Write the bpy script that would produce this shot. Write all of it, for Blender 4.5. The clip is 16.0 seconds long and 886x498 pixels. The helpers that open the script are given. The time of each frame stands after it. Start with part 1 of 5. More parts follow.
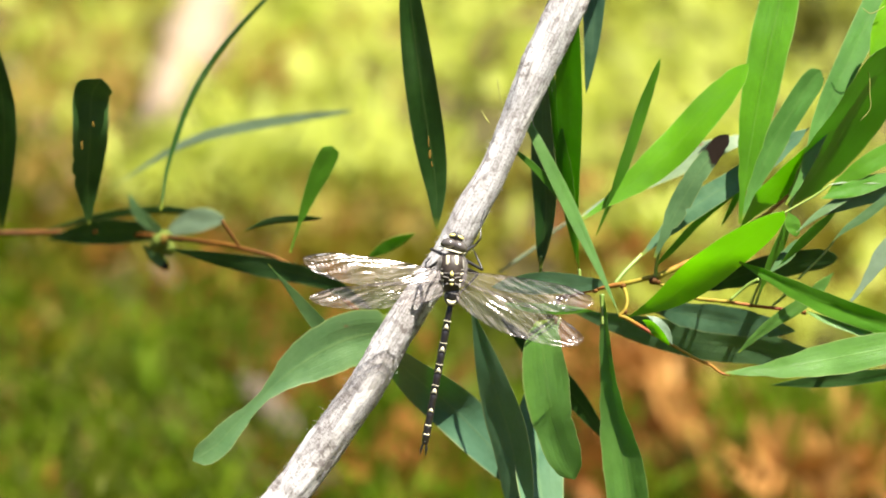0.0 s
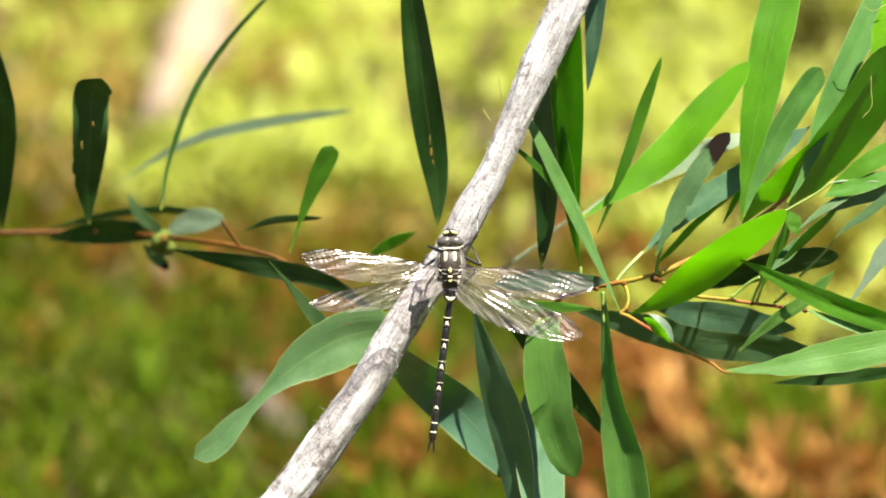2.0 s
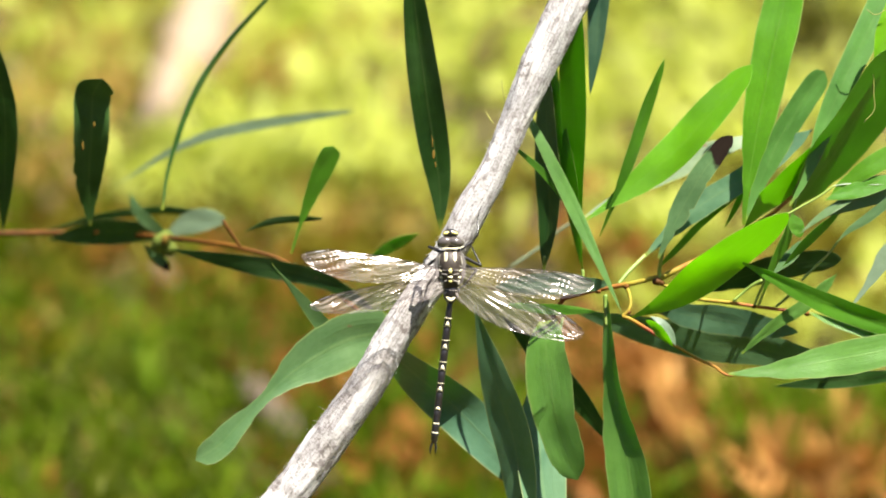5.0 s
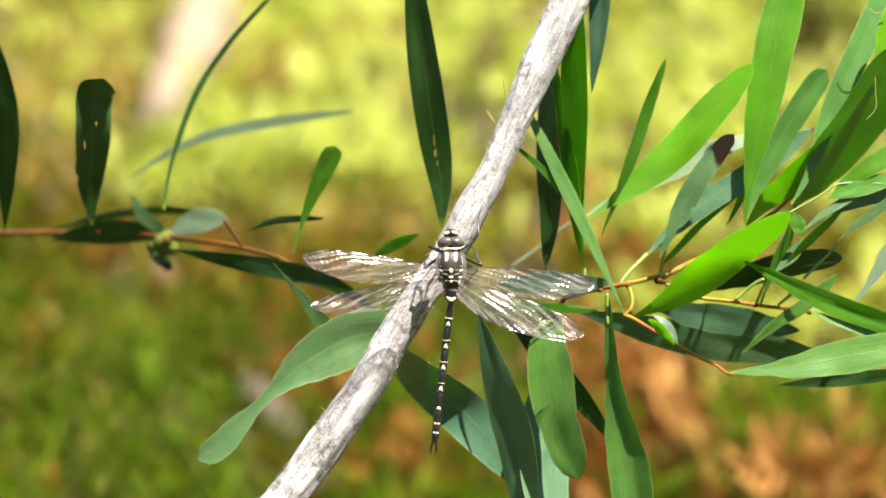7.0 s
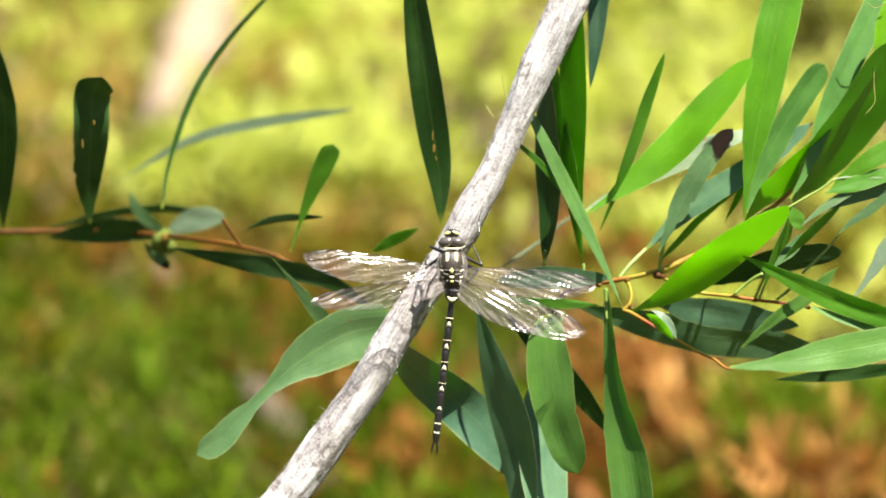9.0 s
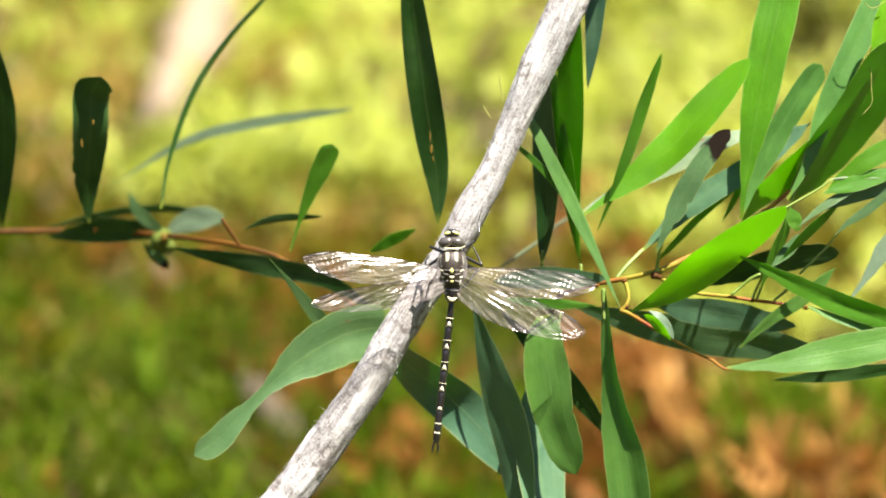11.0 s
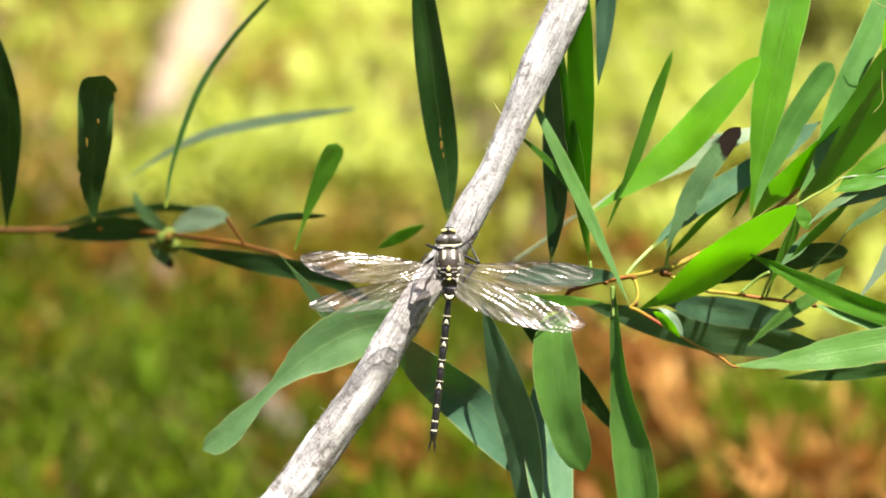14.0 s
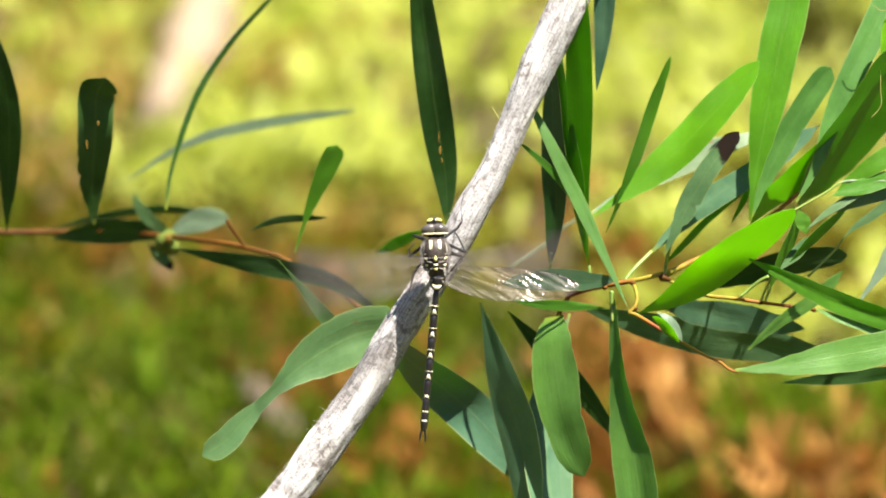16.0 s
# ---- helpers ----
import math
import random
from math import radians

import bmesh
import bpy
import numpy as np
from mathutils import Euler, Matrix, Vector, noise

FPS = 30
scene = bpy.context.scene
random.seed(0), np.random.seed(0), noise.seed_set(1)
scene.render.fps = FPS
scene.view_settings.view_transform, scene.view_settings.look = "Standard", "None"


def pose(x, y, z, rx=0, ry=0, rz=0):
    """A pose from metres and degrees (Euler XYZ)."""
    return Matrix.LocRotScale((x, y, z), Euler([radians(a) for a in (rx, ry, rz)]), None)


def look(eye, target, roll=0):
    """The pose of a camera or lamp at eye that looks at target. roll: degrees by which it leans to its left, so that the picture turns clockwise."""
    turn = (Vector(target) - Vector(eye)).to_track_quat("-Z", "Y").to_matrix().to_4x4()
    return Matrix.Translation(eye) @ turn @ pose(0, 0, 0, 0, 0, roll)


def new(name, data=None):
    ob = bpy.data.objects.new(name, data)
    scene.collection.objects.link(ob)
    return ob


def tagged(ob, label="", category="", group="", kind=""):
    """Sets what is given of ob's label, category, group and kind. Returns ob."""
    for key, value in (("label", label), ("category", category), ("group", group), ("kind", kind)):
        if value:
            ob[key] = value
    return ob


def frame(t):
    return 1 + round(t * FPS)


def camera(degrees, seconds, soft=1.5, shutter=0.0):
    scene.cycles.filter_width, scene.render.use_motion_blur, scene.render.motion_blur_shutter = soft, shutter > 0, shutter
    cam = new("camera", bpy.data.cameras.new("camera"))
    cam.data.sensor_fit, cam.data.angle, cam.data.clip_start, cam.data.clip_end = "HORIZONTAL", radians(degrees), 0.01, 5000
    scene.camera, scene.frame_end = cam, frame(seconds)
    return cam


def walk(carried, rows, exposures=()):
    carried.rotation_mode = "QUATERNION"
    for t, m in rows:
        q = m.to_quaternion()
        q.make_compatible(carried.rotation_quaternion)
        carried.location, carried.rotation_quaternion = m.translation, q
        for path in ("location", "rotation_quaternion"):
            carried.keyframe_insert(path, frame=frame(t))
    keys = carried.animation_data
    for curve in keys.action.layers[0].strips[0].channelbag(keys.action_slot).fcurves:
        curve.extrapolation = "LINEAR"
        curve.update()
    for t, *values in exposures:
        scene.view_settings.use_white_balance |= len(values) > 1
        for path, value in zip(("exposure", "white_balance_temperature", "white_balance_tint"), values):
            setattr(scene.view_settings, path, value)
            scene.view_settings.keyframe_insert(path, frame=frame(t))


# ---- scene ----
# One hand-sized plan stands square to the lens, 0.846 m away: x to the right, y up it, w towards the lens, in millimetres.
FOV, REACH, TILT, EYE_HEIGHT = 18.0, 0.846, 20.0, 0.713
cam = camera(FOV, 16.0, soft=1.85, shutter=0.5)
EYE = Vector((0.0, 0.0, EYE_HEIGHT))
AHEAD = Vector((0.0, math.cos(radians(TILT)), -math.sin(radians(TILT))))
walk(cam, [(0.0, look(EYE, EYE + AHEAD)), (16.0, look(EYE, EYE + AHEAD))], exposures=[(0.0, 2.01), (16.0, 2.01)])
cam.data.dof.use_dof = True
cam.data.dof.focus_distance = 0.842
cam.data.dof.aperture_fstop = 8.2
PLAN = look(EYE, EYE + AHEAD) @ Matrix.Translation((0, 0, -REACH))
MM = 0.001

# ---- light ----
SUN = (PLAN.to_3x3() @ Vector((0.30, 0.85, 0.43))).normalized()
world = bpy.data.worlds.new("sky")
scene.world = world
world.use_nodes = True
wn = world.node_tree
sky = wn.nodes.new("ShaderNodeTexSky")
sky.sky_type, sky.sun_disc = "NISHITA", False
sky.sun_elevation = math.asin(SUN.z)
sky.sun_rotation = math.atan2(SUN.x, SUN.y)
wn.links.new(sky.outputs[0], wn.nodes["Background"].inputs[0])
wn.nodes["Background"].inputs[1].default_value = 0.065
lamp = bpy.data.lights.new("sun", "SUN")
lamp.energy, lamp.angle, lamp.color = 4.9, radians(0.53), (1.0, 0.95, 0.87)
new("sun", lamp).matrix_world = look(Vector((0, 0, 6)) + SUN * 4, Vector((0, 0, 6)))


# ---- materials ----
class Mat:
    """A node material with short ways to add nodes."""

    def __init__(self, name):
        self.m = bpy.data.materials.new(name)
        self.m.use_nodes = True
        self.t = self.m.node_tree
        self.b = self.t.nodes["Principled BSDF"]
        self.out = self.t.nodes["Material Output"]

    def node(self, kind, **given):
        n = self.t.nodes.new(kind)
        for key, value in given.items():
            n.inputs[key.replace("_", " ")].default_value = value
        return n

    def link(self, a, b):
        self.t.links.new(a, b)

    def coords(self, which, scale):
        c, m = self.t.nodes.new("ShaderNodeTexCoord"), self.t.nodes.new("ShaderNodeMapping")
        m.inputs["Scale"].default_value = scale
        self.link(c.outputs[which], m.inputs[0])
        return m.outputs[0]

    def noise(self, which, scale, detail=4.0, rough=0.55, distort=0.0):
        n = self.node("ShaderNodeTexNoise", Scale=1.0, Detail=detail, Roughness=rough, Distortion=distort)
        self.link(self.coords(which, scale), n.inputs["Vector"])
        return n.outputs[0]

    def ramp(self, src, *stops):
        r = self.t.nodes.new("ShaderNodeValToRGB")
        e = r.color_ramp.elements
        while len(e) < len(stops):
            e.new(0.5)
        for el, (at, c) in zip(e, stops):
            el.position, el.color = at, (*c, 1) if len(c) == 3 else c
        self.link(src, r.inputs[0])
        return r.outputs[0]

    def mix(self, kind, fac, a, b):
        n = self.t.nodes.new("ShaderNodeMix")
        n.data_type, n.blend_type = "RGBA", kind
        for sock, v in ((n.inputs[0], fac), (n.inputs[6], a), (n.inputs[7], b)):
            if isinstance(v, (int, float)):
                sock.default_value = v
            elif isinstance(v, tuple):
                sock.default_value = (*v, 1)
            else:
                self.link(v, sock)
        return n.outputs[2]

    def math(self, op, a, b=0.0, clamp=False):
        n = self.t.nodes.new("ShaderNodeMath")
        n.operation, n.use_clamp = op, clamp
        for sock, v in zip(n.inputs, (a, b)):
            if isinstance(v, (int, float)):
                sock.default_value = v
            else:
                self.link(v, sock)
        return n.outputs[0]

    def bump(self, src, strength, distance=0.001):
        n = self.node("ShaderNodeBump", Strength=strength, Distance=distance)
        self.link(src, n.inputs["Height"])
        self.link(n.outputs[0], self.b.inputs["Normal"])
        return n.outputs[0]

    def set(self, **given):
        for key, value in given.items():
            sock = self.b.inputs[key.replace("_", " ")]
            if isinstance(value, (int, float)):
                sock.default_value = value
            elif isinstance(value, tuple):
                sock.default_value = (*value, 1)
            else:
                self.link(value, sock)
        return self


def leaf_material(name, dull, rich, through_colour, passes, rough=0.42, dying=False, sheen=0.5):
    """Leathery leaf: upper colour mottled and fine-veined, a paler midrib and margin, light passing through the blade."""
    k = Mat(name)
    uv = k.t.nodes.new("ShaderNodeSeparateXYZ")
    tc = k.t.nodes.new("ShaderNodeTexCoord")
    k.link(tc.outputs["UV"], uv.inputs[0])
    across = k.math("ABSOLUTE", k.math("SUBTRACT", uv.outputs[0], 0.5))
    rib = k.math("SUBTRACT", 1.0, k.math("MULTIPLY", across, 28.0), clamp=True)
    edge = k.math("MULTIPLY", k.math("SUBTRACT", across, 0.465), 30.0, clamp=True)
    mottle = k.noise("Object", (90, 90, 90), 5, 0.6)
    fine = k.noise("UV", (38, 1.6, 1), 3, 0.6)
    info = k.t.nodes.new("ShaderNodeObjectInfo")
    tone = k.mix("MIX", k.ramp(mottle, (0.3, (0, 0, 0)), (0.72, (1, 1, 1))), dull, rich)
    tone = k.mix("MULTIPLY", 0.45, tone, k.ramp(fine, (0.3, (0.62, 0.66, 0.6)), (0.7, (1, 1, 1))))
    vary = k.ramp(info.outputs["Random"], (0.0, (0.8, 0.88, 0.97)), (0.5, (1, 1, 1)), (1.0, (1.12, 1.06, 0.8)))
    tone = k.mix("MULTIPLY", 0.8, tone, vary)
    tone = k.mix("MIX", k.math("MULTIPLY", rib, 0.12), tone, (0.34, 0.42, 0.12))
    tone = k.mix("MIX", k.math("MULTIPLY", edge, 0.5), tone, (0.42, 0.44, 0.16))
    speck = k.ramp(k.noise("Object", (700, 700, 700), 3, 0.6), (0.35, (0.72, 0.75, 0.72)), (0.6, (1, 1, 1)))
    tone = k.mix("MULTIPLY", 0.5, tone, speck)
    bloom = k.ramp(k.noise("Object", (35, 35, 35), 3, 0.5), (0.45, (0, 0, 0)), (0.7, (0.22, 0.22, 0.22)))
    tone = k.mix("MIX", bloom, tone, (0.15, 0.25, 0.10))
    scar = k.ramp(k.noise("Object", (150, 150, 150), 2, 0.5), (0.745, (0, 0, 0)), (0.775, (1, 1, 1)))
    tone = k.mix("MIX", scar, tone, (0.17, 0.10, 0.05))
    foot = k.ramp(uv.outputs[1], (0.0, (0.8, 0.8, 0.8)), (0.045, (0, 0, 0)))
    tone = k.mix("MIX", foot, tone, (0.26, 0.30, 0.025))
    shine = k.mix("MULTIPLY", 0.7, through_colour, vary)
    if dying:
        rim = k.math("ADD", uv.outputs[1], k.math("MULTIPLY", k.math("SUBTRACT", mottle, 0.5), 0.35))
        dead = k.ramp(rim, (0.79, (0, 0, 0)), (0.83, (1, 1, 1)))
        tone = k.mix("MIX", dead, tone, (0.016, 0.009, 0.004))
        shine = k.mix("MIX", dead, shine, (0.004, 0.002, 0.001))
    k.set(Base_Color=tone, Roughness=rough)
    k.b.inputs["Specular IOR Level"].default_value = sheen
    n = k.bump(k.math("ADD", k.math("MULTIPLY", fine, 0.6), k.math("ADD", mottle, k.math("MULTIPLY", rib, -0.15))), 0.35, 0.0006)
    tr = k.t.nodes.new("ShaderNodeBsdfTranslucent")
    k.link(shine, tr.inputs[0])
    k.link(n, tr.inputs["Normal"])
    mixer = k.t.nodes.new("ShaderNodeMixShader")
    mixer.inputs[0].default_value = passes
    k.link(k.b.outputs[0], mixer.inputs[1])
    k.link(tr.outputs[0], mixer.inputs[2])
    k.link(mixer.outputs[0], k.out.inputs[0])
    return k.m


LEAF_MATURE = leaf_material("leaf_mature", (0.08, 0.215, 0.012), (0.122, 0.315, 0.017), (0.31, 0.70, 0.004), 0.42, 0.42, sheen=0.35)
# Glaucous leaf; extra blue in its colour stands in for reflected sky.
LEAF_GLAUCOUS_SKY = leaf_material("leaf_glaucous_sky", (0.055, 0.135, 0.072), (0.115, 0.215, 0.11), (0.14, 0.42, 0.05), 0.28, 0.36)
LEAF_DYING = leaf_material("leaf_dying", (0.085, 0.17, 0.055), (0.14, 0.24, 0.085), (0.16, 0.28, 0.02), 0.25, 0.6, True, sheen=0.2)
# Shaded copy of the leaf: dark colour and low translucency stand in for shade.
LEAF_SHADED = leaf_material("leaf_shaded", (0.016, 0.056, 0.008), (0.032, 0.095, 0.012), (0.06, 0.26, 0.005), 0.16, 0.5, sheen=0.25)
LEAF_BLUE = leaf_material("leaf_blue_green", (0.083, 0.165, 0.057), (0.142, 0.235, 0.085), (0.22, 0.5, 0.015), 0.34, 0.38)
LEAF_MID = leaf_material("leaf_mid", (0.083, 0.192, 0.036), (0.133, 0.285, 0.055), (0.26, 0.58, 0.012), 0.38, 0.4)
# Pale blade: a true underside, and elsewhere sky sheen put into the colour.
LEAF_PALE = leaf_material("leaf_underside_sheen", (0.15, 0.21, 0.125), (0.22, 0.28, 0.17), (0.26, 0.46, 0.06), 0.3, 0.4)
LEAF_YOUNG = leaf_material("leaf_young", (0.135, 0.315, 0.006), (0.195, 0.42, 0.008), (0.45, 0.84, 0.006), 0.50, 0.42)


def bark_material():
    k = Mat("stem_bark")
    n = k.noise("Object", (260, 260, 260), 4)
    big = k.noise("Object", (45, 45, 45), 3)
    c = k.mix("MIX", k.ramp(big, (0.35, (0, 0, 0)), (0.65, (1, 1, 1))), (0.075, 0.030, 0.004), (0.15, 0.062, 0.006))
    c = k.mix("MULTIPLY", 0.6, c, k.ramp(n, (0.3, (0.45, 0.4, 0.38)), (0.7, (1, 1, 1))))
    k.set(Base_Color=c, Roughness=0.7)
    k.b.inputs["Specular IOR Level"].default_value = 0.15
    k.bump(n, 0.5, 0.0005)
    return k.m


def twig_material():
    k = Mat("green_twig")
    c = k.ramp(k.noise("Object", (60, 60, 60), 4), (0.3, (0.12, 0.21, 0.03)), (0.55, (0.20, 0.27, 0.05)), (0.75, (0.24, 0.18, 0.04)))
    k.set(Base_Color=c, Roughness=0.5)
    return k.m


def orange_twig_material():
    """Young stem: yellow-green passing into orange and dull red."""
    k = Mat("orange_twig")
    n = k.noise("Object", (420, 420, 420), 4)
    c = k.ramp(k.noise("Object", (48, 48, 48), 3), (0.40, (0.25, 0.20, 0.018)), (0.5, (0.28, 0.12, 0.018)), (0.58, (0.25, 0.065, 0.03)))
    c = k.mix("MULTIPLY", 0.5, c, k.ramp(n, (0.3, (0.5, 0.45, 0.4)), (0.65, (1, 1, 1))))
    k.set(Base_Color=c, Roughness=0.65)
    k.b.inputs["Specular IOR Level"].default_value = 0.2
    k.bump(n, 0.4, 0.0004)
    return k.m


def dead_wood_material():
    """Weathered grey-white stick: soft fibres, grey and brown lichen blotches, bare cream streaks."""
    k = Mat("weathered_wood")
    fibre = k.noise("UV", (44, 0.10, 1), 6, 0.7)
    crack = k.noise("UV", (40, 0.07, 1), 5, 0.7)
    grit = k.noise("UV", (46, 1.3, 1), 5, 0.7)
    lichen = k.noise("UV", (12, 0.36, 1), 5, 0.65)
    zone = k.noise("UV", (3.2, 0.085, 1), 4, 0.6)
    c = k.ramp(fibre, (0.32, (0.24, 0.22, 0.205)), (0.45, (0.40, 0.378, 0.362)), (0.56, (0.52, 0.50, 0.485)), (0.68, (0.68, 0.66, 0.635)))
    c = k.mix("MULTIPLY", 0.55, c, k.ramp(crack, (0.34, (0.2, 0.18, 0.165)), (0.41, (1, 1, 1))))
    c = k.mix("MULTIPLY", 0.9, c, k.ramp(grit, (0.34, (0.34, 0.31, 0.295)), (0.5, (1, 1, 1))))
    bare = k.ramp(k.noise("UV", (7, 0.03, 1), 3, 0.5), (0.54, (0, 0, 0)), (0.64, (0.75, 0.75, 0.75)))
    c = k.mix("MIX", bare, c, (0.83, 0.80, 0.76))
    patchy = k.ramp(zone, (0.40, (0.1, 0.1, 0.1)), (0.56, (1, 1, 1)))
    dots = k.mix("MULTIPLY", 1.0, k.ramp(lichen, (0.5, (0, 0, 0)), (0.6, (0.8, 0.8, 0.8))), patchy)
    c = k.mix("MIX", dots, c, (0.155, 0.13, 0.118))
    c = k.mix("MULTIPLY", 0.5, c, k.ramp(zone, (0.48, (1, 1, 1)), (0.62, (0.66, 0.60, 0.56))))
    k.set(Base_Color=c, Roughness=0.85)
    k.b.inputs["Specular IOR Level"].default_value = 0.2
    k.bump(k.math("ADD", crack, k.math("ADD", fibre, k.math("MULTIPLY", grit, 0.8))), 0.8, 0.0007)
    return k.m


def plain(name, colour, rough=0.5, spec=0.5, vary=0.35, scale=900, metal=0.0):
    """A plain surface with fine mottling."""
    k = Mat(name)
    n = k.noise("Object", (scale, scale, scale), 4)
    lo = tuple(x * (1 - vary) for x in colour)
    k.set(Base_Color=k.ramp(n, (0.3, lo), (0.7, colour)), Roughness=rough, Metallic=metal)
    k.b.inputs["Specular IOR Level"].default_value = spec
    k.bump(n, 0.25, 0.0002)
    return k.m


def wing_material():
    """Clear film: see-through, sheen painted as pale haze streaks and dark lines along the folds, with a glossy,
    crinkled face.
    """
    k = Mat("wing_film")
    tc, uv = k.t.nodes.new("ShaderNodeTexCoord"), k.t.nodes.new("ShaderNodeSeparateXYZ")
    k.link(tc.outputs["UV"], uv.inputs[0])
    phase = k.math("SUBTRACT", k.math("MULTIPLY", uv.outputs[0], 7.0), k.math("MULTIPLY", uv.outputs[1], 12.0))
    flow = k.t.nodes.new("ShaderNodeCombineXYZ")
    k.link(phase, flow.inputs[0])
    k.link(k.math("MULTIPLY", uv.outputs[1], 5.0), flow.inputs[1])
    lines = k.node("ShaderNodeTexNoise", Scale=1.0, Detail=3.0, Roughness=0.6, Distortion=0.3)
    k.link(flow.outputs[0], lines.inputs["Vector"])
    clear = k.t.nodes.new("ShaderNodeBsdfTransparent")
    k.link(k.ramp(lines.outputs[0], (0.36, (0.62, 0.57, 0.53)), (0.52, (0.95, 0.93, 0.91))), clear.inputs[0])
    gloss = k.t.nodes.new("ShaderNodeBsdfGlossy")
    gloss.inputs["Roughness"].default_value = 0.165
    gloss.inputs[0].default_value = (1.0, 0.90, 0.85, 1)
    haze_sheen = k.t.nodes.new("ShaderNodeBsdfDiffuse")
    haze_sheen.inputs[0].default_value = (0.60, 0.50, 0.45, 1)
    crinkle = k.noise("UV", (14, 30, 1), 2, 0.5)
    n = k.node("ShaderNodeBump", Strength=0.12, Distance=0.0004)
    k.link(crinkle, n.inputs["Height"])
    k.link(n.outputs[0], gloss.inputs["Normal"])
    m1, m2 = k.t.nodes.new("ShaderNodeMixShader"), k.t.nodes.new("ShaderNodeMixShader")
    # Pale diffuse streaks stand in for reflected sky along the folds.
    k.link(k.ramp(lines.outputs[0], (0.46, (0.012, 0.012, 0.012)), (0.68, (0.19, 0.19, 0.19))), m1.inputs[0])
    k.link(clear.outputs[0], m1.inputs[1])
    k.link(haze_sheen.outputs[0], m1.inputs[2])
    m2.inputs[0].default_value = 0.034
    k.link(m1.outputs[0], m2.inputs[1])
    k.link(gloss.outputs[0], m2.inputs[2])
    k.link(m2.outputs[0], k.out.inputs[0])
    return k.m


def ground_material():
    k = Mat("leaf_litter")
    big = k.noise("Object", (2.1, 2.1, 2.1), 4, 0.6)
    mid = k.noise("Object", (15, 15, 15), 5, 0.6)
    fine = k.noise("Object", (70, 70, 70), 4, 0.7)
    c = k.ramp(mid, (0.3, (0.026, 0.013, 0.003)), (0.5, (0.075, 0.037, 0.007)), (0.72, (0.16, 0.085, 0.022)))
    c = k.mix("MIX", k.ramp(big, (0.42, (0, 0, 0)), (0.6, (0.7, 0.7, 0.7))), c, (0.07, 0.068, 0.004))
    c = k.mix("MULTIPLY", 0.6, c, k.ramp(fine, (0.3, (0.4, 0.38, 0.35)), (0.65, (1, 1, 1))))
    k.set(Base_Color=c, Roughness=0.9)
    k.bump(k.math("ADD", mid, fine), 0.8, 0.02)
    return k.m


def foliage_material(name, a, b, passes, through_colour):
    k = Mat(name)
    geo = k.t.nodes.new("ShaderNodeNewGeometry")
    c = k.ramp(geo.outputs["Random Per Island"], (0.0, a), (1.0, b))
    c = k.mix("MULTIPLY", 0.5, c, k.ramp(k.noise("Object", (25, 25, 25), 3), (0.3, (0.6, 0.6, 0.6)), (0.7, (1, 1, 1))))
    k.set(Base_Color=c, Roughness=0.6)
    k.b.inputs["Specular IOR Level"].default_value = 0.12
    tr = k.t.nodes.new("ShaderNodeBsdfTranslucent")
    tr.inputs[0].default_value = (*through_colour, 1)
    mixer = k.t.nodes.new("ShaderNodeMixShader")
    mixer.inputs[0].default_value = passes
    k.link(k.b.outputs[0], mixer.inputs[1])
    k.link(tr.outputs[0], mixer.inputs[2])
    k.link(mixer.outputs[0], k.out.inputs[0])
    return k.m


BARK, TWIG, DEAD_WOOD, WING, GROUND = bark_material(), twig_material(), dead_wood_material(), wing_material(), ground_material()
TWIG_RED = orange_twig_material()
SHELL = plain("black_shell", (0.016, 0.013, 0.012), 0.28, 0.6)
THORAX = plain("brown_shell", (0.055, 0.041, 0.03), 0.5, 0.35, 0.6, 650)
HAIR = plain("grey_hair", (0.24, 0.215, 0.19), 0.8, 0.2)
PALE_HAIR = plain("pale_hair", (0.42, 0.39, 0.33), 0.7, 0.2)
CREAM = plain("cream_mark", (0.78, 0.71, 0.47), 0.45, 0.4, 0.2)
YELLOW = plain("yellow_face", (0.72, 0.62, 0.20), 0.45, 0.4, 0.2)
EYE_SKIN = plain("grey_brown_eye", (0.085, 0.072, 0.062), 0.16, 0.7)
VEIN = plain("wing_vein", (0.035, 0.028, 0.022), 0.4, 0.5)
FIBRE = plain("wood_fibre", (0.58, 0.56, 0.53), 0.8, 0.2)
FIBRE_GREY = plain("grey_twig", (0.15, 0.19, 0.11), 0.8, 0.2)
FIBRE_TAN = plain("dry_tendril", (0.28, 0.28, 0.07), 0.7, 0.2)
BUD = plain("green_bud", (0.10, 0.13, 0.022), 0.8, 0.1)
SCAR = plain("brown_scar", (0.12, 0.075, 0.006), 0.8, 0.2)
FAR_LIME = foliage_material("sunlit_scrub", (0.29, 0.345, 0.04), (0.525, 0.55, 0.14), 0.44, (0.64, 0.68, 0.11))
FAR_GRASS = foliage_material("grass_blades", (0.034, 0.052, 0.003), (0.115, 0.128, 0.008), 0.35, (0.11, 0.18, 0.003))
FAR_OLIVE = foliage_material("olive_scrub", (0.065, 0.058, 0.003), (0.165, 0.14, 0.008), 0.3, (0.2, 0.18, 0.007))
FAR_TUFT = foliage_material("bright_tufts", (0.055, 0.11, 0.003), (0.15, 0.21, 0.008), 0.35, (0.16, 0.27, 0.006))
FAR_STRAW = foliage_material("dry_grass", (0.26, 0.18, 0.035), (0.45, 0.31, 0.08), 0.3, (0.42, 0.29, 0.06))
FAR_PEACH = foliage_material("peach_litter", (0.26, 0.115, 0.024), (0.45, 0.23, 0.065), 0.2, (0.38, 0.17, 0.03))
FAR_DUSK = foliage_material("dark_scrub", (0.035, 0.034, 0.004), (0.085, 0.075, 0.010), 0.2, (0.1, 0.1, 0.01))
